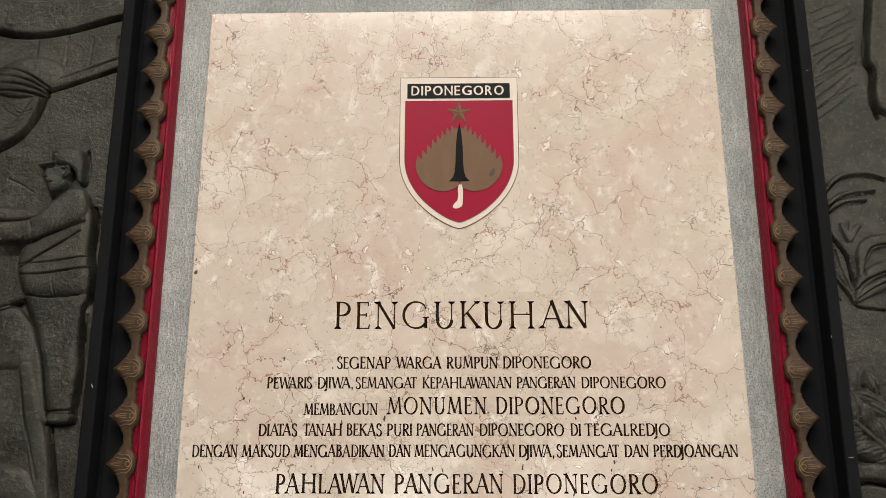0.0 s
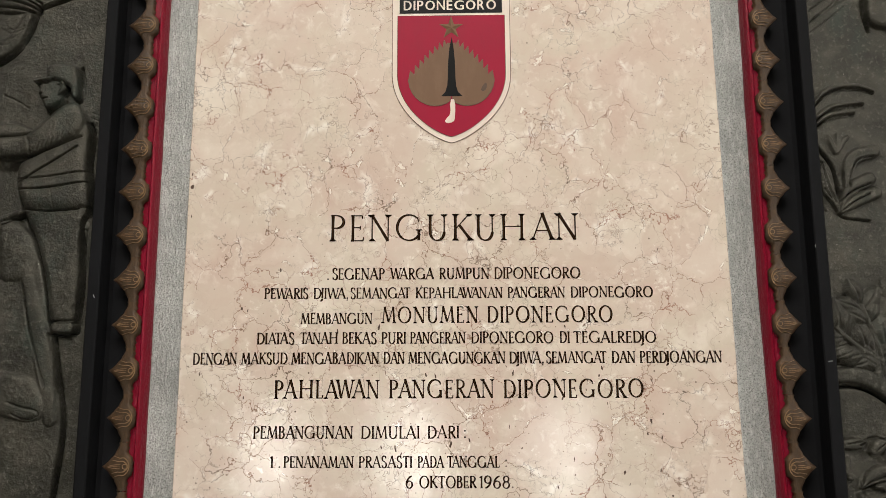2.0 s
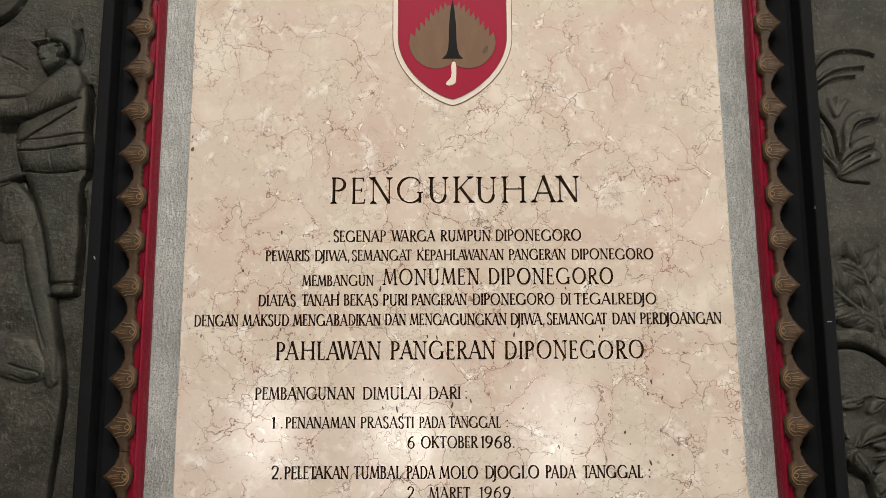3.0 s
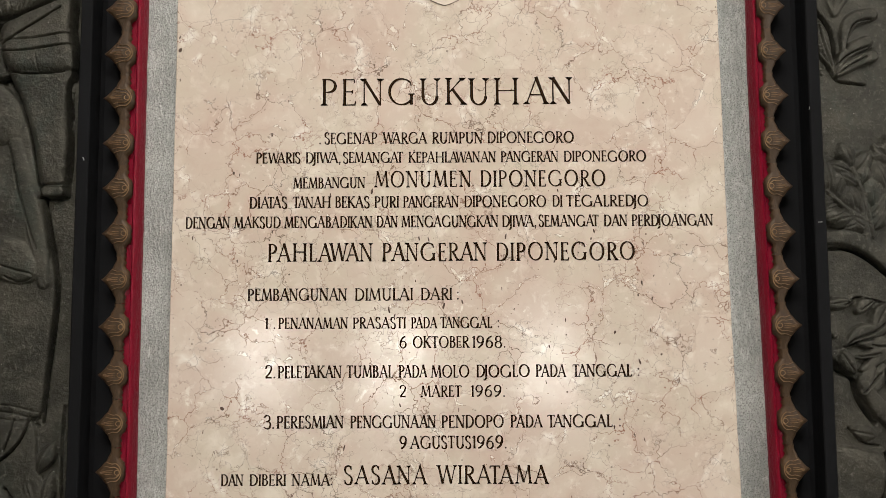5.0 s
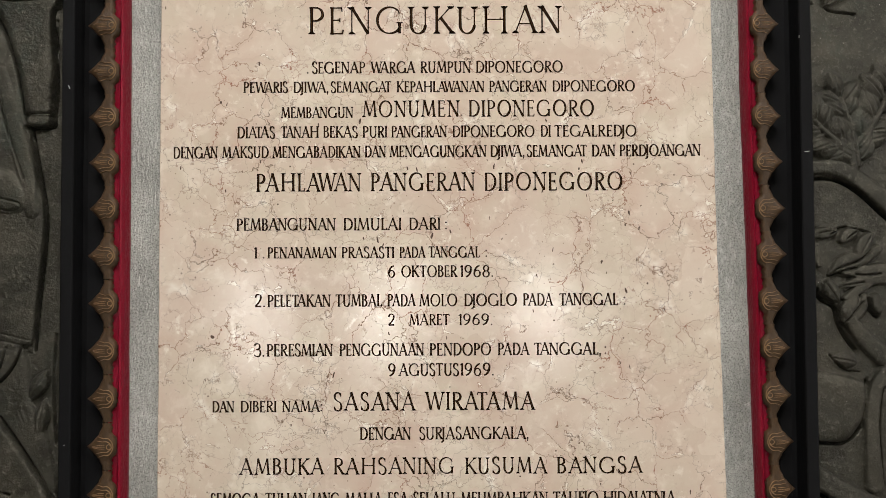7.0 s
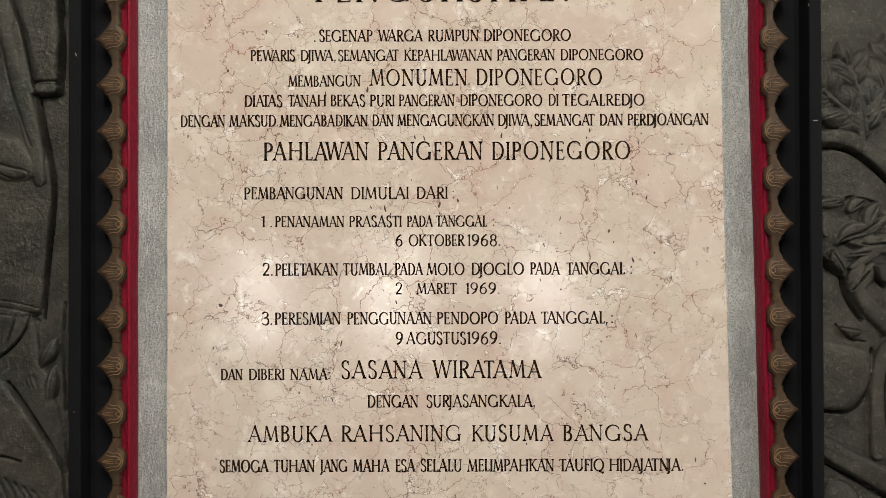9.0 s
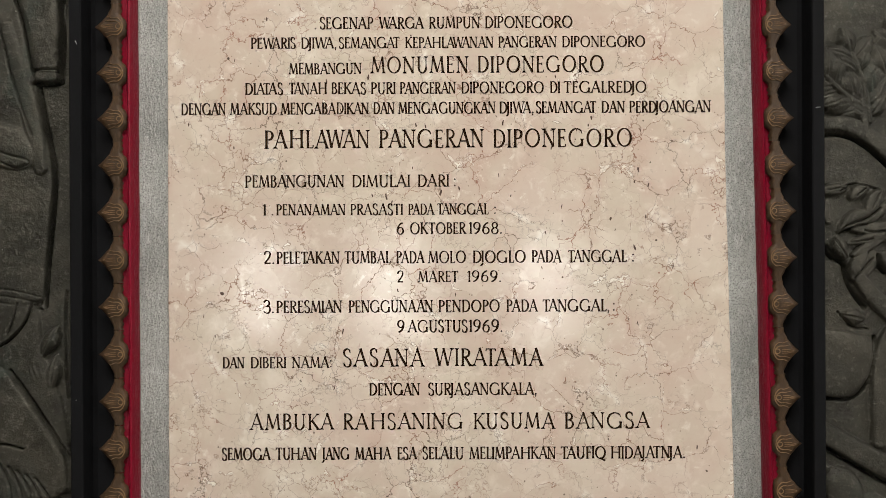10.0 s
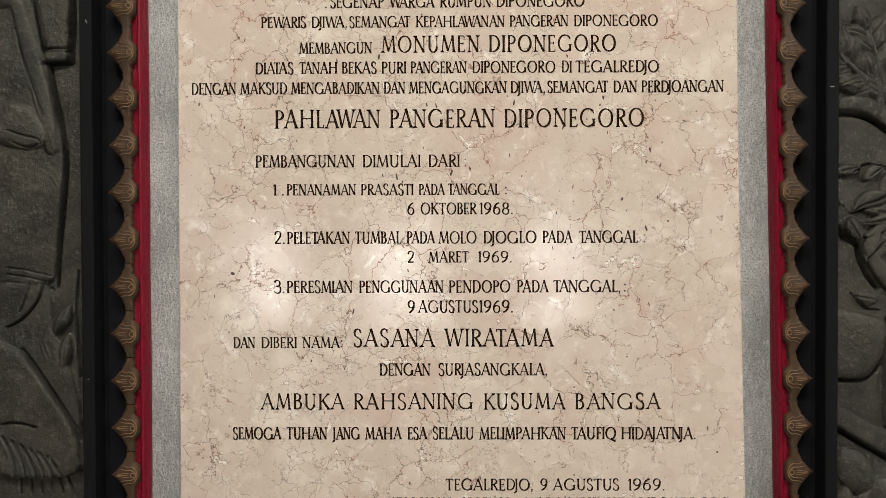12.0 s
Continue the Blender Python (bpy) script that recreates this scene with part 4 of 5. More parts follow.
    def leaf(self, x, z, length, width, turn, height=0.010, curl=0.0):
        """A pointed leaf from its root, with a groove for the midrib."""
        c, s = math.cos(radians(turn)), math.sin(radians(turn))
        m = length * 1.5 + width
        w = self.window(x - m, x + m, z - m, z + m)
        X, Z = self.X[w], self.Z[w]
        u, v = (X - x) * c + (Z - z) * s, -(X - x) * s + (Z - z) * c
        t = np.clip(u / length, 0, 1)
        v = v - curl * length * t * t
        half = 0.6 * width * np.sin(np.pi * t ** 1.15) ** 0.75 + 1e-5
        d = np.abs(v) / half
        inside = (u > 0) & (u < length) & (d < 1)
        h = 1.35 * height * (1 - 0.5 * d ** 2) * (0.5 + 0.5 * np.sin(np.pi * t)) - 0.0045 * np.exp(-(v / 0.0017) ** 2) * (1 - 0.6 * t)
        self.raise_to(w, np.where(inside, np.maximum(h, 0.001), 0))

    def groove(self, points, width, depth):
        line = self.rounded(list(points))
        m = 2.5 * width
        w = self.window(min(p[0] for p in line) - m, max(p[0] for p in line) + m, min(p[1] for p in line) - m, max(p[1] for p in line) + m)
        X, Z = self.X[w], self.Z[w]
        near = np.full_like(X, 1.0)
        for (ax, az), (bx, bz) in zip(line, line[1:]):
            dx, dz = bx - ax, bz - az
            t = np.clip(((X - ax) * dx + (Z - az) * dz) / (dx * dx + dz * dz), 0, 1)
            near = np.minimum(near, np.hypot(X - ax - t * dx, Z - az - t * dz))
        self.H[w] -= 1.9 * depth * np.clip(0.85 + 0.9 * self.wob[w], 0.35, 1.3) * np.exp(-(near / (0.8 * width)) ** 2)

    def folds(self, points, spread, count, width=0.0018, depth=0.0013, seed=0):
        """Nearly parallel shallow folds along a line, each a little bent."""
        rnd = random.Random(seed)
        for k in range(count):
            s = spread * ((k + 0.5) / count - 0.5)
            line = [(x + s * 0.6 + rnd.uniform(-0.004, 0.004), z + s + rnd.uniform(-0.004, 0.004)) for x, z in points]
            a, c = sorted((rnd.uniform(0, 0.35), rnd.uniform(0.65, 1.0)))
            cut = [(line[0][0] + (line[-1][0] - line[0][0]) * t + (line[len(line) // 2][0] - (line[0][0] + line[-1][0]) / 2) * 4 * t * (1 - t),
                    line[0][1] + (line[-1][1] - line[0][1]) * t + (line[len(line) // 2][1] - (line[0][1] + line[-1][1]) / 2) * 4 * t * (1 - t)) for t in (a, (2 * a + c) / 3, (a + 2 * c) / 3, c)]
            self.groove(cut, width, depth * rnd.uniform(0.5, 1.2))

    def mesh(self, name, y0):
        ny, nx = self.H.shape
        y = y0 - 0.95 * self.H
        verts = np.stack([self.X, y, self.Z], -1).reshape(-1, 3)
        i = np.arange((ny - 1) * nx).reshape(ny - 1, nx)[:, :-1].reshape(-1)
        faces = np.stack([i, i + 1, i + nx + 1, i + nx], -1)
        me = bpy.data.meshes.new(name)
        me.from_pydata(verts.tolist(), [], faces.tolist())
        me.materials.append(BRONZE)
        me.shade_smooth()
        return me


FACE = -0.008


def relief_panel(sign, build, label):
    lo, hi = sorted((sign * 0.655, sign * 0.955))
    r = Relief(lo, hi, 0.36, 2.32, 0.0015)
    build(r)
    panel = tagged(new("relief_panel", r.mesh("relief_panel", FACE)), label, "relief")
    lo, hi = sorted((sign * 0.9545, sign * 1.6))
    part("panel_body", box(lo, hi, FACE - 0.001, 0.05, 0.18, 2.45), BRONZE, panel)
    lo, hi = sorted((sign * 0.655, sign * 0.9545))
    for z0, z1 in ((0.18, 0.362), (2.318, 2.45)):
        part("panel_margin", box(lo, hi, FACE - 0.001, 0.05, z0, z1), BRONZE, panel)
    return panel


def build_left(r):
    # beams and boards behind the standing shape
    r.limb([(-0.96, 2.215), (-0.83, 2.185), (-0.66, 2.232)], [0.034, 0.036, 0.036], 0.006, 0.0, 0.3)
    r.groove([(-0.96, 2.172), (-0.84, 2.144), (-0.655, 2.197)], 0.0045, 0.011)
    for x in (-0.835, -0.775, -0.727, -0.676):
        r.groove([(x, 2.15), (x - 0.003, 2.085)], 0.002, 0.004)
    r.limb([(-0.80, 2.047), (-0.65, 2.105)], [0.012, 0.014], 0.006, 0.0, 0.4)
    r.groove([(-0.80, 2.033), (-0.65, 2.087)], 0.003, 0.007)
    r.groove([(-0.80, 2.052), (-0.65, 2.110)], 0.0018, 0.003)
    r.oval(-0.845, 2.065, 0.070, 0.042, 0.012, 10)
    for k in range(4):
        r.groove([(-0.91, 2.085 - 0.016 * k), (-0.85, 2.075 - 0.014 * k), (-0.80, 2.04 - 0.006 * k)], 0.0026, 0.003)
    r.limb([(-0.96, 1.965), (-0.86, 1.935), (-0.82, 2.01)], [0.022, 0.02, 0.012], 0.012)
    r.groove([(-0.805, 2.035), (-0.815, 1.985), (-0.845, 1.935), (-0.90, 1.905)], 0.004, 0.012)
    # bent thigh, knee and shin of the lower shape
    r.patch([(-0.864, 1.585), (-0.783, 1.589), (-0.751, 1.553), (-0.737, 1.451), (-0.713, 1.329), (-0.697, 1.249), (-0.699, 1.19), (-0.71, 1.092), (-0.717, 1.002), (-0.838, 0.995)], 0.009, 0.016, 0.003)
    r.patch([(-0.848, 1.607), (-0.808, 1.614), (-0.78, 1.586), (-0.757, 1.549), (-0.767, 1.505), (-0.793, 1.495), (-0.833, 1.496)], 0.016, 0.02, 0.004)
    r.limb([(-0.778, 1.502), (-0.751, 1.41), (-0.731, 1.329), (-0.718, 1.249)], [0.012, 0.016, 0.018, 0.012], 0.012, 0.006, 0.5)
    r.patch([(-0.853, 1.33), (-0.793, 1.338), (-0.748, 1.321), (-0.721, 1.279), (-0.73, 1.249), (-0.77, 1.245), (-0.85, 1.27)], 0.017, 0.014, 0.004)
    r.groove([(-0.78, 1.461), (-0.766, 1.4), (-0.745, 1.339), (-0.732, 1.309)], 0.0022, 0.006)
    r.groove([(-0.791, 1.28), (-0.766, 1.271), (-0.741, 1.267), (-0.734, 1.257), (-0.76, 1.248), (-0.785, 1.26)], 0.0018, 0.003)
    r.groove([(-0.742, 1.574), (-0.735, 1.451), (-0.711, 1.329), (-0.695, 1.249), (-0.697, 1.19), (-0.708, 1.092), (-0.715, 1.002)], 0.0026, 0.013)
    r.groove([(-0.801, 1.038), (-0.761, 1.032), (-0.723, 1.022)], 0.0016, 0.004)
    r.groove([(-0.8, 1.026), (-0.761, 1.02), (-0.723, 1.01)], 0.0016, 0.004)
    r.groove([(-0.8, 1.013), (-0.76, 1.007), (-0.722, 0.998)], 0.0016, 0.004)
    # cloth below the strap, with a long slanting edge
    r.patch([(-0.842, 1.013), (-0.742, 1.013), (-0.725, 0.998), (-0.723, 0.958), (-0.717, 0.908), (-0.683, 0.839), (-0.666, 0.73), (-0.666, 0.661), (-0.842, 0.662)], 0.01, 0.014, 0.003)
    r.patch([(-0.842, 0.919), (-0.774, 0.891), (-0.725, 0.821), (-0.672, 0.734), (-0.672, 0.661), (-0.842, 0.662)], 0.012, 0.012, 0.01)
    r.groove([(-0.735, 1.013), (-0.742, 0.988), (-0.754, 0.966), (-0.782, 0.939), (-0.802, 0.931)], 0.0024, 0.009)
    r.groove([(-0.774, 0.891), (-0.749, 0.857), (-0.723, 0.819), (-0.695, 0.774), (-0.67, 0.732)], 0.0034, 0.012)
    r.groove([(-0.762, 1.01), (-0.768, 0.983), (-0.778, 0.958)], 0.0018, 0.005)
    r.groove([(-0.81, 0.76), (-0.78, 0.764), (-0.748, 0.754)], 0.002, 0.006)
    r.groove([(-0.806, 0.737), (-0.789, 0.7), (-0.785, 0.631)], 0.0022, 0.006)
    r.groove([(-0.79, 0.73), (-0.772, 0.694), (-0.766, 0.631)], 0.0022, 0.006)
    r.groove([(-0.774, 0.723), (-0.754, 0.688), (-0.747, 0.631)], 0.0022, 0.006)
    r.groove([(-0.758, 0.716), (-0.737, 0.682), (-0.728, 0.631)], 0.0022, 0.006)
    r.groove([(-0.742, 0.709), (-0.72, 0.676), (-0.709, 0.631)], 0.0022, 0.006)
    r.groove([(-0.726, 0.702), (-0.703, 0.67), (-0.69, 0.631)], 0.0022, 0.006)
    # coat, skirt and boots of the standing shape
    r.patch([(-0.808, 1.673), (-0.678, 1.662), (-0.677, 1.611), (-0.684, 1.55), (-0.682, 1.47), (-0.687, 1.415), (-0.731, 1.415), (-0.744, 1.5), (-0.765, 1.57), (-0.793, 1.621)], 0.015, 0.018, 0.004)
    r.patch([(-0.731, 1.422), (-0.688, 1.422), (-0.687, 1.402), (-0.728, 1.402)], 0.01, 0.006, 0.006)
    r.patch([(-0.761, 1.817), (-0.715, 1.841), (-0.698, 1.824), (-0.685, 1.795), (-0.679, 1.773), (-0.682, 1.733), (-0.683, 1.705), (-0.675, 1.676), (-0.672, 1.655), (-0.675, 1.629), (-0.727, 1.626), (-0.792, 1.628), (-0.81, 1.666), (-0.814, 1.691), (-0.811, 1.719), (-0.775, 1.741)], 0.022, 0.024, 0.004)
    # head with its cap
    r.patch([(-0.784, 1.877), (-0.745, 1.88), (-0.735, 1.858), (-0.738, 1.837), (-0.755, 1.825), (-0.77, 1.824), (-0.775, 1.835), (-0.779, 1.843), (-0.786, 1.853), (-0.783, 1.862)], 0.016, 0.01, 0.008)
    r.patch([(-0.77, 1.91), (-0.743, 1.913), (-0.712, 1.908), (-0.706, 1.876), (-0.707, 1.843), (-0.718, 1.84), (-0.724, 1.865), (-0.744, 1.876), (-0.77, 1.88)], 0.019, 0.01, 0.008)
    r.limb([(-0.773, 1.918), (-0.768, 1.883)], [0.0035, 0.005], 0.012, 0.004, 0.5)
    r.limb([(-0.79, 1.876), (-0.762, 1.881)], [0.0028, 0.004], 0.03, 0, 0.5)
    r.limb([(-0.738, 1.871), (-0.735, 1.861), (-0.742, 1.852)], [0.004, 0.005, 0.004], 0.026, 0.003, 0.5)
    r.groove([(-0.711, 1.909), (-0.705, 1.876), (-0.706, 1.843), (-0.716, 1.839)], 0.0024, 0.008)
    r.groove([(-0.786, 1.851), (-0.776, 1.853)], 0.0015, 0.005)
    r.groove([(-0.781, 1.842), (-0.765, 1.844)], 0.0014, 0.005)
    r.groove([(-0.748, 1.869), (-0.737, 1.871), (-0.735, 1.861), (-0.744, 1.852)], 0.0014, 0.005)
    r.groove([(-0.773, 1.825), (-0.761, 1.814), (-0.761, 1.806)], 0.002, 0.007)
    r.groove([(-0.781, 1.871), (-0.766, 1.873)], 0.0014, 0.005)
    # forearm and hand in front of the coat
    r.patch([(-0.873, 1.795), (-0.82, 1.797), (-0.784, 1.782), (-0.796, 1.77), (-0.849, 1.769), (-0.87, 1.77)], 0.012, 0.008, 0.01)
    r.patch([(-0.7, 1.831), (-0.69, 1.798), (-0.696, 1.769), (-0.731, 1.754), (-0.771, 1.736), (-0.788, 1.731), (-0.815, 1.726), (-0.843, 1.728), (-0.872, 1.73), (-0.876, 1.762), (-0.848, 1.766), (-0.799, 1.769), (-0.783, 1.78), (-0.751, 1.81), (-0.725, 1.832)], 0.017, 0.016, 0.018)
    r.groove([(-0.796, 1.77), (-0.786, 1.752), (-0.786, 1.732)], 0.0016, 0.004)
    r.groove([(-0.822, 1.727), (-0.787, 1.728), (-0.769, 1.736), (-0.73, 1.752), (-0.695, 1.767)], 0.002, 0.007)
    r.groove([(-0.783, 1.738), (-0.777, 1.749)], 0.0013, 0.0010)
    r.groove([(-0.774, 1.741), (-0.768, 1.753)], 0.0013, 0.0010)
    r.groove([(-0.766, 1.744), (-0.76, 1.757)], 0.0013, 0.0010)
    r.groove([(-0.757, 1.747), (-0.751, 1.762)], 0.0013, 0.0010)
    r.groove([(-0.748, 1.751), (-0.743, 1.766)], 0.0013, 0.0010)
    r.groove([(-0.739, 1.754), (-0.734, 1.77)], 0.0013, 0.0010)
    r.groove([(-0.731, 1.757), (-0.725, 1.774)], 0.0013, 0.0010)
    r.groove([(-0.84, 1.728), (-0.837, 1.742)], 0.0013, 0.0010)
    r.groove([(-0.831, 1.728), (-0.828, 1.742)], 0.0013, 0.0010)
    r.groove([(-0.822, 1.728), (-0.818, 1.742)], 0.0013, 0.0010)
    r.groove([(-0.812, 1.728), (-0.809, 1.742)], 0.0013, 0.0010)
    r.groove([(-0.803, 1.728), (-0.8, 1.742)], 0.0013, 0.0010)
    # sash, belt and hems
    r.groove([(-0.804, 1.68), (-0.777, 1.699), (-0.741, 1.721), (-0.701, 1.748)], 0.0015, 0.008)
    r.groove([(-0.809, 1.687), (-0.751, 1.69), (-0.719, 1.695), (-0.684, 1.702)], 0.0014, 0.004)
    r.groove([(-0.811, 1.669), (-0.78, 1.667), (-0.739, 1.671), (-0.681, 1.681)], 0.0016, 0.005)
    r.groove([(-0.79, 1.631), (-0.761, 1.626), (-0.727, 1.627), (-0.692, 1.63)], 0.0016, 0.006)
    r.groove([(-0.743, 1.664), (-0.737, 1.628)], 0.0013, 0.0010)
    r.groove([(-0.686, 1.796), (-0.678, 1.773), (-0.681, 1.731), (-0.682, 1.703), (-0.673, 1.669), (-0.671, 1.631), (-0.686, 1.605), (-0.683, 1.549)], 0.0034, 0.014)
    r.groove([(-0.682, 1.55), (-0.68, 1.47), (-0.684, 1.404)], 0.0032, 0.013)
    r.groove([(-0.731, 1.424), (-0.69, 1.425)], 0.0014, 0.006)
    r.groove([(-0.731, 1.401), (-0.709, 1.399), (-0.687, 1.401)], 0.0026, 0.01)
    r.groove([(-0.814, 1.671), (-0.799, 1.619), (-0.767, 1.57), (-0.746, 1.5), (-0.733, 1.424)], 0.0022, 0.008)
    r.limb([(-0.842, 1.611), (-0.829, 1.616), (-0.8, 1.626)], [0.006, 0.006, 0.006], 0.016, 0.002, 0.5)
    r.groove([(-0.834, 1.601), (-0.827, 1.604), (-0.797, 1.619)], 0.0015, 0.006)
    r.groove([(-0.86, 1.858), (-0.837, 1.848), (-0.81, 1.831)], 0.0013, 0.004)
    # tool marks on the ground
    r.groove([(-0.686, 1.82), (-0.67, 1.814)], 0.0012, 0.0016)
    r.groove([(-0.682, 1.808), (-0.671, 1.802)], 0.0012, 0.0016)
    r.groove([(-0.679, 1.795), (-0.667, 1.789)], 0.0012, 0.0016)
    r.groove([(-0.682, 1.783), (-0.668, 1.777)], 0.0012, 0.0016)
    r.groove([(-0.679, 1.771), (-0.665, 1.765)], 0.0012, 0.0016)
    r.groove([(-0.676, 1.758), (-0.666, 1.752)], 0.0012, 0.0016)
    r.groove([(-0.678, 1.746), (-0.663, 1.74)], 0.0012, 0.0016)
    r.groove([(-0.675, 1.734), (-0.663, 1.728)], 0.0012, 0.0016)
    r.groove([(-0.672, 1.722), (-0.66, 1.716)], 0.0012, 0.0016)
    r.groove([(-0.689, 1.45), (-0.667, 1.454)], 0.0009, 0.0016)
    r.groove([(-0.689, 1.445), (-0.667, 1.449)], 0.0009, 0.0016)
    r.groove([(-0.689, 1.44), (-0.667, 1.444)], 0.0009, 0.0016)
    r.groove([(-0.688, 1.435), (-0.666, 1.439)], 0.0009, 0.0016)
    r.groove([(-0.688, 1.43), (-0.666, 1.434)], 0.0009, 0.0016)
    r.groove([(-0.688, 1.425), (-0.666, 1.429)], 0.0009, 0.0016)
    r.groove([(-0.688, 1.42), (-0.666, 1.424)], 0.0009, 0.0016)
    r.groove([(-0.688, 1.415), (-0.666, 1.419)], 0.0009, 0.0016)
    r.folds([(-0.90, 2.00), (-0.85, 1.97), (-0.82, 2.00)], 0.05, 4, seed=9)
    r.leaf(-0.720, 0.915, 0.062, 0.024, 62, 0.014)
    r.leaf(-0.705, 0.845, 0.075, 0.02, 82, 0.013)
    r.leaf(-0.722, 0.86, 0.06, 0.02, 110, 0.012)
    r.groove([(-0.678, 1.03), (-0.682, 0.93), (-0.676, 0.84)], 0.003, 0.007)


def spray(r, points, length, width, height=0.012):
    """Leaves on both sides of a bent twig, and one at its end."""
    for (ax, az), (bx, bz) in zip(points, points[1:]):
        a = math.degrees(math.atan2(bz - az, bx - ax))
        for t in (0.15, 0.5, 0.85):
            for s in (-1, 1):
                k = random.uniform(0.8, 1.2)
                r.leaf(ax + (bx - ax) * t, az + (bz - az) * t, length * k, width * k, a + s * random.uniform(42, 68), height * random.uniform(0.8, 1.2), -s * random.uniform(0.0, 0.2))
    r.leaf(*points[-1], length, width, a, height * 1.2)
    r.limb(points, [0.0045] * len(points), height * 1.1)


def fan(r, x, z, angles, length, width, height=0.011):
    for i, a in enumerate(angles):
        r.leaf(x, z, length * (0.8 + 0.4 * random.random()), width * (0.8 + 0.4 * random.random()), a, height * (0.8 + 0.4 * random.random()), random.uniform(-0.15, 0.15))


def build_right(r):
    # block above, with a broken edge, and slanting tool marks
    r.patch([(0.806, 2.283), (0.785, 2.137), (0.775, 2.08), (0.791, 2.061), (0.779, 2.01), (0.785, 1.973), (0.872, 1.961), (0.916, 2.282)], 0.016, 0.01, 0)
    r.groove([(0.804, 2.258), (0.785, 2.137), (0.774, 2.077), (0.789, 2.061), (0.777, 2.008), (0.786, 1.967)], 0.0032, 0.011)
    r.groove([(0.686, 2.188), (0.729, 2.207), (0.777, 2.222)], 0.0016, 0.0022)
    r.groove([(0.69, 2.17), (0.736, 2.19), (0.77, 2.206)], 0.0016, 0.0022)
    r.groove([(0.695, 2.152), (0.743, 2.173), (0.762, 2.19)], 0.0016, 0.0022)
    r.groove([(0.7, 2.134), (0.724, 2.156), (0.771, 2.174)], 0.0016, 0.0022)
    r.groove([(0.678, 2.116), (0.73, 2.14), (0.764, 2.158)], 0.0016, 0.0022)
    r.groove([(0.683, 2.098), (0.737, 2.123), (0.757, 2.143)], 0.0016, 0.0022)
    r.groove([(0.687, 2.081), (0.718, 2.106), (0.766, 2.127)], 0.0016, 0.0022)
    r.groove([(0.692, 2.063), (0.725, 2.09), (0.758, 2.112)], 0.0016, 0.0022)
    r.groove([(0.671, 2.046), (0.731, 2.073), (0.751, 2.096)], 0.0016, 0.0022)
    r.groove([(0.675, 2.028), (0.712, 2.057), (0.76, 2.081)], 0.0016, 0.0022)
    r.groove([(0.68, 2.011), (0.719, 2.04), (0.753, 2.066)], 0.0016, 0.0022)
    r.groove([(0.684, 1.993), (0.726, 2.024), (0.746, 2.051)], 0.0016, 0.0022)
    r.groove([(0.663, 1.976), (0.707, 2.008), (0.755, 2.035)], 0.0016, 0.0022)
    r.groove([(0.668, 1.959), (0.714, 1.992), (0.748, 2.02)], 0.0016, 0.0022)
    # bent blades
    r.limb([(0.671, 1.822), (0.688, 1.842), (0.709, 1.854), (0.747, 1.859), (0.781, 1.846)], [0.003, 0.006, 0.006, 0.006, 0.004], 0.01, 0, 0.5)
    r.groove([(0.672, 1.819), (0.689, 1.838), (0.71, 1.85), (0.748, 1.855), (0.782, 1.843)], 0.0018, 0.006)
    r.limb([(0.673, 1.795), (0.69, 1.809), (0.712, 1.818), (0.76, 1.823)], [0.003, 0.006, 0.006, 0.004], 0.01, 0, 0.5)
    r.groove([(0.674, 1.791), (0.691, 1.805), (0.712, 1.815), (0.761, 1.82)], 0.0018, 0.006)
    r.limb([(0.674, 1.784), (0.688, 1.795), (0.706, 1.802), (0.742, 1.805)], [0.003, 0.006, 0.006, 0.004], 0.01, 0, 0.5)
    r.groove([(0.675, 1.781), (0.689, 1.792), (0.707, 1.799), (0.743, 1.802)], 0.0018, 0.006)
    r.limb([(0.7, 1.617), (0.709, 1.642), (0.73, 1.663), (0.76, 1.678)], [0.003, 0.01, 0.013, 0.012], 0.013, 0, 0.5)
    r.limb([(0.701, 1.615), (0.719, 1.628), (0.741, 1.642), (0.769, 1.652)], [0.003, 0.009, 0.012, 0.012], 0.012, 0, 0.5)
    r.limb([(0.715, 1.663), (0.723, 1.701), (0.738, 1.723), (0.772, 1.73)], [0.004, 0.012, 0.014, 0.012], 0.012, 0, 0.5)
    r.limb([(0.7, 1.618), (0.688, 1.649), (0.678, 1.67), (0.675, 1.711)], [0.003, 0.01, 0.012, 0.004], 0.01, 0, 0.5)
    r.limb([(0.707, 1.732), (0.71, 1.75), (0.709, 1.764)], [0.004, 0.006, 0.003], 0.007, 0, 0.5)
    r.limb([(0.704, 1.729), (0.697, 1.75), (0.693, 1.761)], [0.004, 0.006, 0.003], 0.007, 0, 0.5)
    r.limb([(0.708, 1.731), (0.717, 1.75), (0.728, 1.759)], [0.004, 0.006, 0.003], 0.007, 0, 0.5)
    r.groove([(0.668, 1.744), (0.684, 1.725), (0.698, 1.701), (0.702, 1.676), (0.704, 1.654)], 0.0034, 0.011)
    r.groove([(0.704, 1.654), (0.703, 1.635), (0.698, 1.615), (0.71, 1.605), (0.729, 1.603), (0.755, 1.6)], 0.0022, 0.009)
    r.groove([(0.705, 1.618), (0.727, 1.635), (0.756, 1.649)], 0.0016, 0.005)
    r.groove([(0.704, 1.635), (0.722, 1.654), (0.759, 1.668)], 0.0016, 0.005)
    r.groove([(0.722, 1.663), (0.727, 1.694), (0.74, 1.715), (0.767, 1.72)], 0.0016, 0.005)
    r.groove([(0.675, 1.708), (0.681, 1.67), (0.696, 1.632)], 0.0016, 0.005)
    r.groove([(0.67, 1.635), (0.678, 1.618)], 0.0016, 0.005)
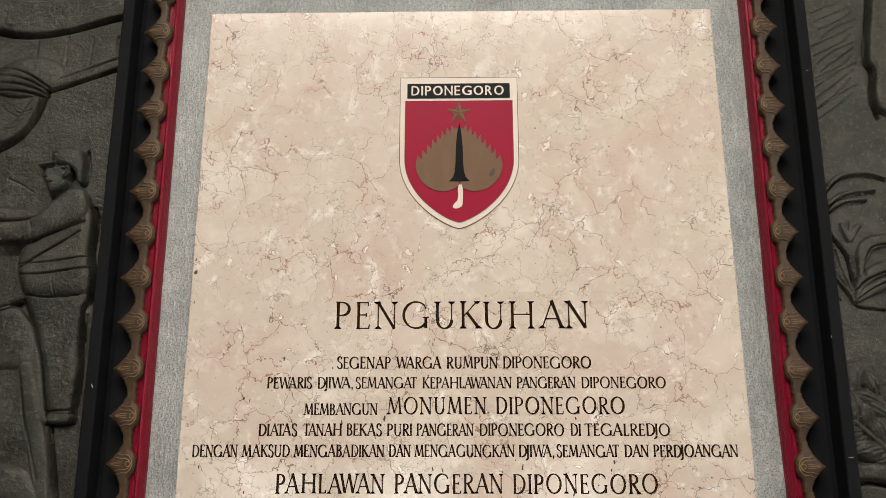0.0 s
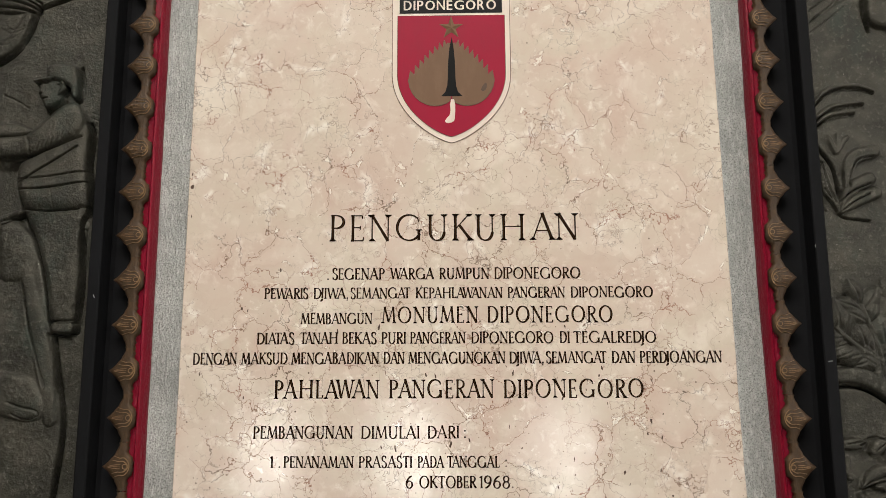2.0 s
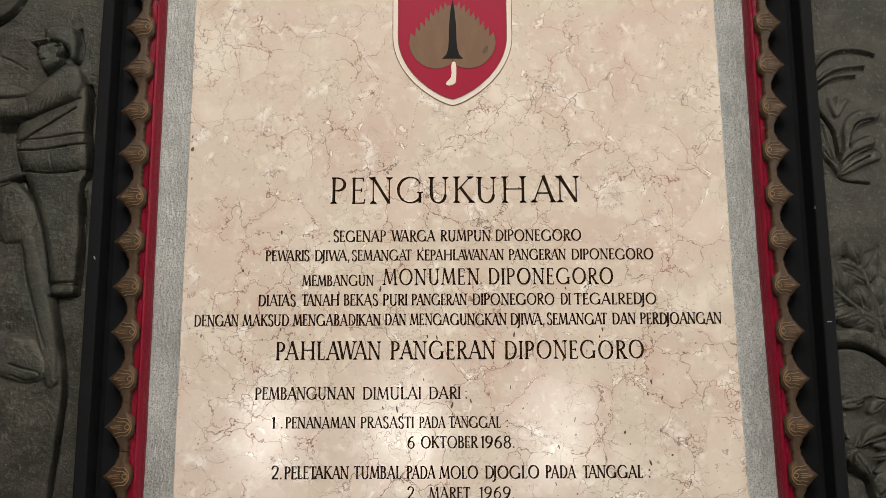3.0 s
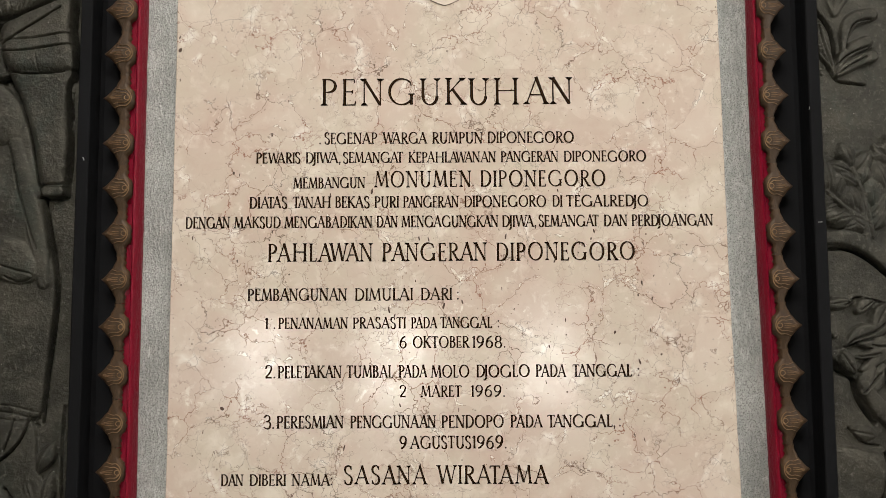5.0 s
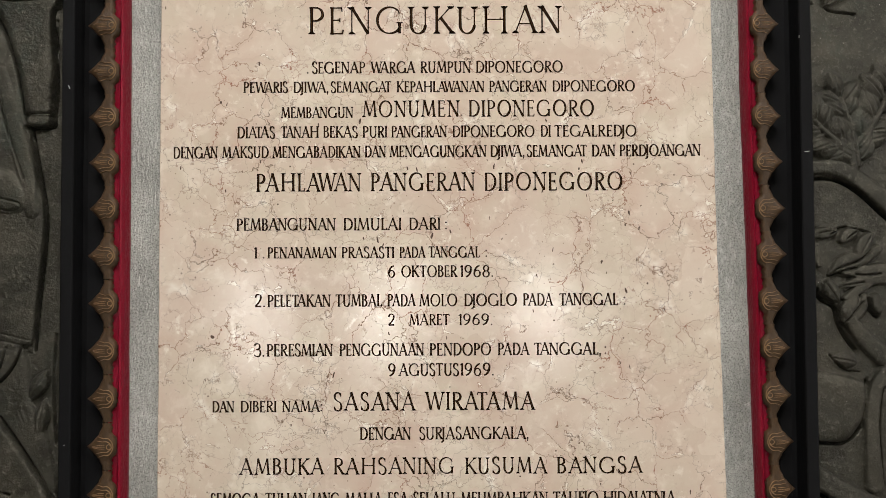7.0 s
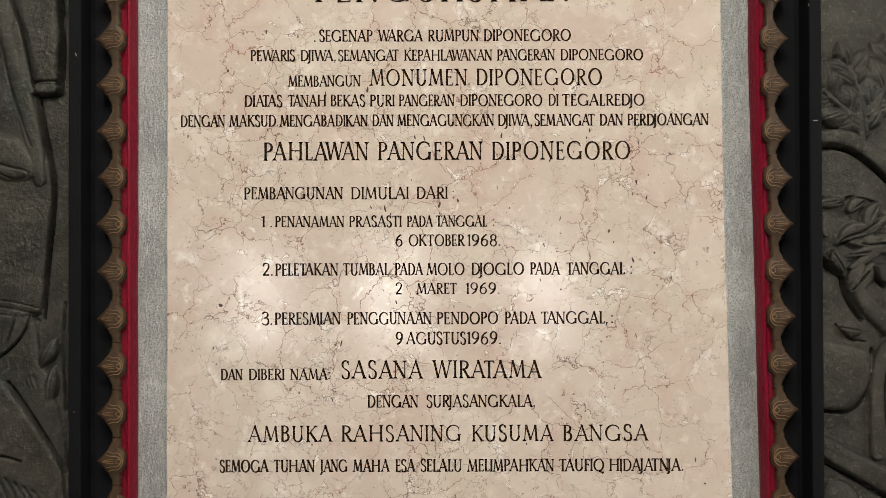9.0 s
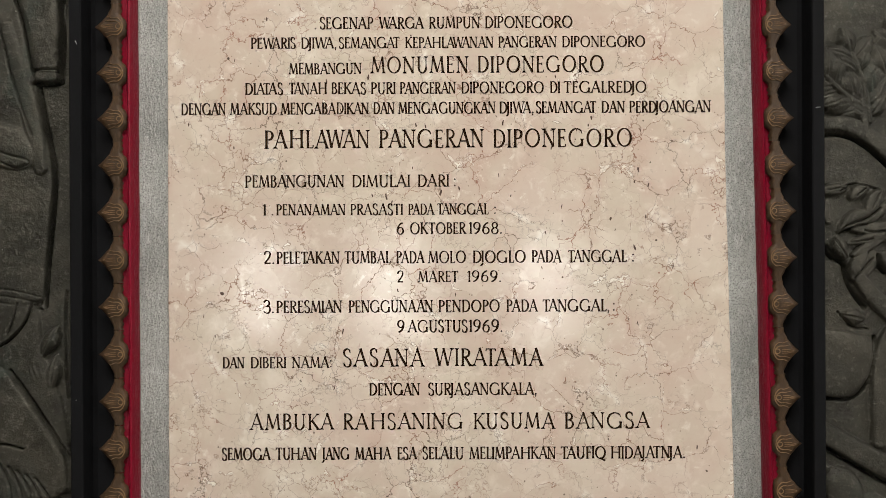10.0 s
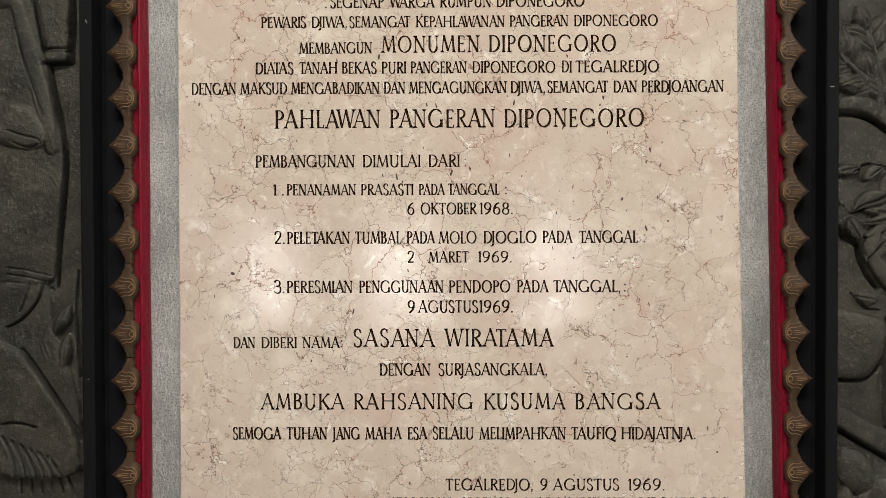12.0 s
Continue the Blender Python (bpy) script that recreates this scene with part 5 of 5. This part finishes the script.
    r.groove([(0.677, 1.659), (0.688, 1.642)], 0.0016, 0.005)
    # flat sky, then leaf clusters on a bough
    spray(r, [(0.752, 1.325), (0.744, 1.385), (0.722, 1.445)], 0.052, 0.026)
    spray(r, [(0.745, 1.350), (0.705, 1.375), (0.675, 1.405)], 0.050, 0.026)
    spray(r, [(0.755, 1.360), (0.790, 1.415), (0.815, 1.470)], 0.055, 0.028)
    r.limb([(0.655, 1.320), (0.705, 1.325), (0.750, 1.304), (0.81, 1.250)], [0.012, 0.014, 0.016, 0.017], 0.011, 0.001, 0.45)
    r.groove([(0.655, 1.300), (0.708, 1.304), (0.745, 1.285), (0.775, 1.258), (0.82, 1.215)], 0.0030, 0.012)
    r.limb([(0.745, 1.30), (0.737, 1.37)], [0.009, 0.006], 0.013)
    # lobed leaf cluster over a bough
    r.limb([(0.672, 1.204), (0.691, 1.206), (0.71, 1.209)], [0.008, 0.014, 0.004], 0.012, 0, 0.5)
    r.limb([(0.722, 1.193), (0.732, 1.204), (0.746, 1.21)], [0.008, 0.014, 0.006], 0.013, 0, 0.5)
    r.limb([(0.75, 1.169), (0.759, 1.186), (0.772, 1.202)], [0.008, 0.016, 0.006], 0.013, 0, 0.5)
    r.limb([(0.698, 1.132), (0.712, 1.149), (0.729, 1.159), (0.746, 1.162)], [0.003, 0.011, 0.013, 0.005], 0.014, 0, 0.5)
    r.limb([(0.705, 1.139), (0.732, 1.147), (0.759, 1.159), (0.785, 1.177)], [0.003, 0.01, 0.013, 0.008], 0.012, 0, 0.5)
    r.limb([(0.722, 1.134), (0.752, 1.134), (0.792, 1.139)], [0.004, 0.012, 0.014], 0.012, 0, 0.5)
    r.limb([(0.72, 1.111), (0.752, 1.12), (0.792, 1.125)], [0.004, 0.01, 0.013], 0.012, 0, 0.5)
    r.limb([(0.723, 1.089), (0.745, 1.102), (0.768, 1.113)], [0.004, 0.01, 0.006], 0.011, 0, 0.5)
    r.patch([(0.687, 1.121), (0.699, 1.125), (0.712, 1.109), (0.715, 1.083), (0.705, 1.081), (0.691, 1.089), (0.683, 1.103)], 0.014, 0.012, 0.002)
    r.limb([(0.721, 1.049), (0.728, 1.069), (0.74, 1.089)], [0.006, 0.016, 0.01], 0.011, 0, 0.5)
    r.limb([(0.728, 1.046), (0.751, 1.062), (0.76, 1.089)], [0.004, 0.01, 0.01], 0.01, 0, 0.5)
    r.patch([(0.763, 1.092), (0.785, 1.102), (0.791, 1.062), (0.778, 1.057), (0.765, 1.076)], 0.013, 0.01, 0.002)
    r.limb([(0.725, 1.063), (0.741, 1.036), (0.764, 1.009), (0.79, 0.986)], [0.01, 0.014, 0.016, 0.017], 0.012, 0.001, 0.5)
    r.limb([(0.676, 1.179), (0.675, 1.159), (0.679, 1.149)], [0.006, 0.008, 0.006], 0.008, 0, 0.5)
    r.groove([(0.699, 1.132), (0.712, 1.144), (0.746, 1.152), (0.77, 1.173)], 0.0018, 0.006)
    r.groove([(0.742, 1.132), (0.758, 1.129), (0.785, 1.132)], 0.0018, 0.006)
    r.groove([(0.719, 1.112), (0.742, 1.114), (0.755, 1.117)], 0.0018, 0.006)
    r.groove([(0.7, 1.129), (0.722, 1.139), (0.745, 1.143)], 0.0018, 0.006)
    r.groove([(0.7, 1.203), (0.711, 1.208), (0.723, 1.217), (0.747, 1.212), (0.772, 1.205)], 0.0018, 0.006)
    r.groove([(0.724, 1.049), (0.74, 1.063), (0.755, 1.082)], 0.0018, 0.006)
    r.groove([(0.673, 1.214), (0.689, 1.217), (0.709, 1.212)], 0.0018, 0.006)
    r.groove([(0.676, 1.103), (0.683, 1.086), (0.699, 1.079), (0.709, 1.073), (0.711, 1.049), (0.723, 1.023), (0.744, 0.996)], 0.004, 0.013)
    r.groove([(0.765, 1.089), (0.768, 1.069), (0.781, 1.056)], 0.003, 0.01)
    r.groove([(0.688, 1.118), (0.697, 1.103), (0.708, 1.086)], 0.0012, 0.003)
    r.groove([(0.677, 1.204), (0.703, 1.209)], 0.0012, 0.003)
    r.groove([(0.727, 1.194), (0.744, 1.207)], 0.0012, 0.003)
    r.groove([(0.754, 1.171), (0.769, 1.199)], 0.0012, 0.003)
    # leaning stem, gourd-like swelling and pole
    r.patch([(0.64, 0.965), (0.71, 0.954), (0.756, 0.943), (0.758, 0.909), (0.749, 0.87), (0.721, 0.834), (0.679, 0.836), (0.64, 0.846)], 0.013, 0.022, 0.001)
    r.groove([(0.762, 0.943), (0.763, 0.904), (0.754, 0.865), (0.724, 0.83), (0.675, 0.834)], 0.0030, 0.010)
    r.limb([(0.8, 0.959), (0.772, 0.929), (0.765, 0.86), (0.77, 0.76)], [0.016, 0.013, 0.013, 0.016], 0.012, 0.001, 0.45)
    r.groove([(0.788, 0.929), (0.781, 0.85), (0.788, 0.76)], 0.0024, 0.008)
    r.leaf(0.699, 0.984, 0.046, 0.024, -12, 0.010)
    r.groove([(0.697, 0.988), (0.708, 0.973), (0.725, 0.959), (0.75, 0.957)], 0.0016, 0.006)
    r.limb([(0.649, 0.784), (0.718, 0.744), (0.808, 0.694)], [0.020, 0.021, 0.023], 0.014, 0.002, 0.5)
    r.groove([(0.649, 0.761), (0.713, 0.722), (0.798, 0.674)], 0.0034, 0.011)
    r.oval(0.705, 0.672, 0.032, 0.045, 0.014, 30)
    r.oval(0.76, 0.625, 0.035, 0.04, 0.016, 20)
    fan(r, 0.69, 0.56, (30, 60, 95, 130), 0.09, 0.03)


relief_panel(-1, build_left, "dark patinated cast relief panel with smooth standing shapes")
relief_panel(1, build_right, "dark patinated cast relief panel with boughs and leaves")
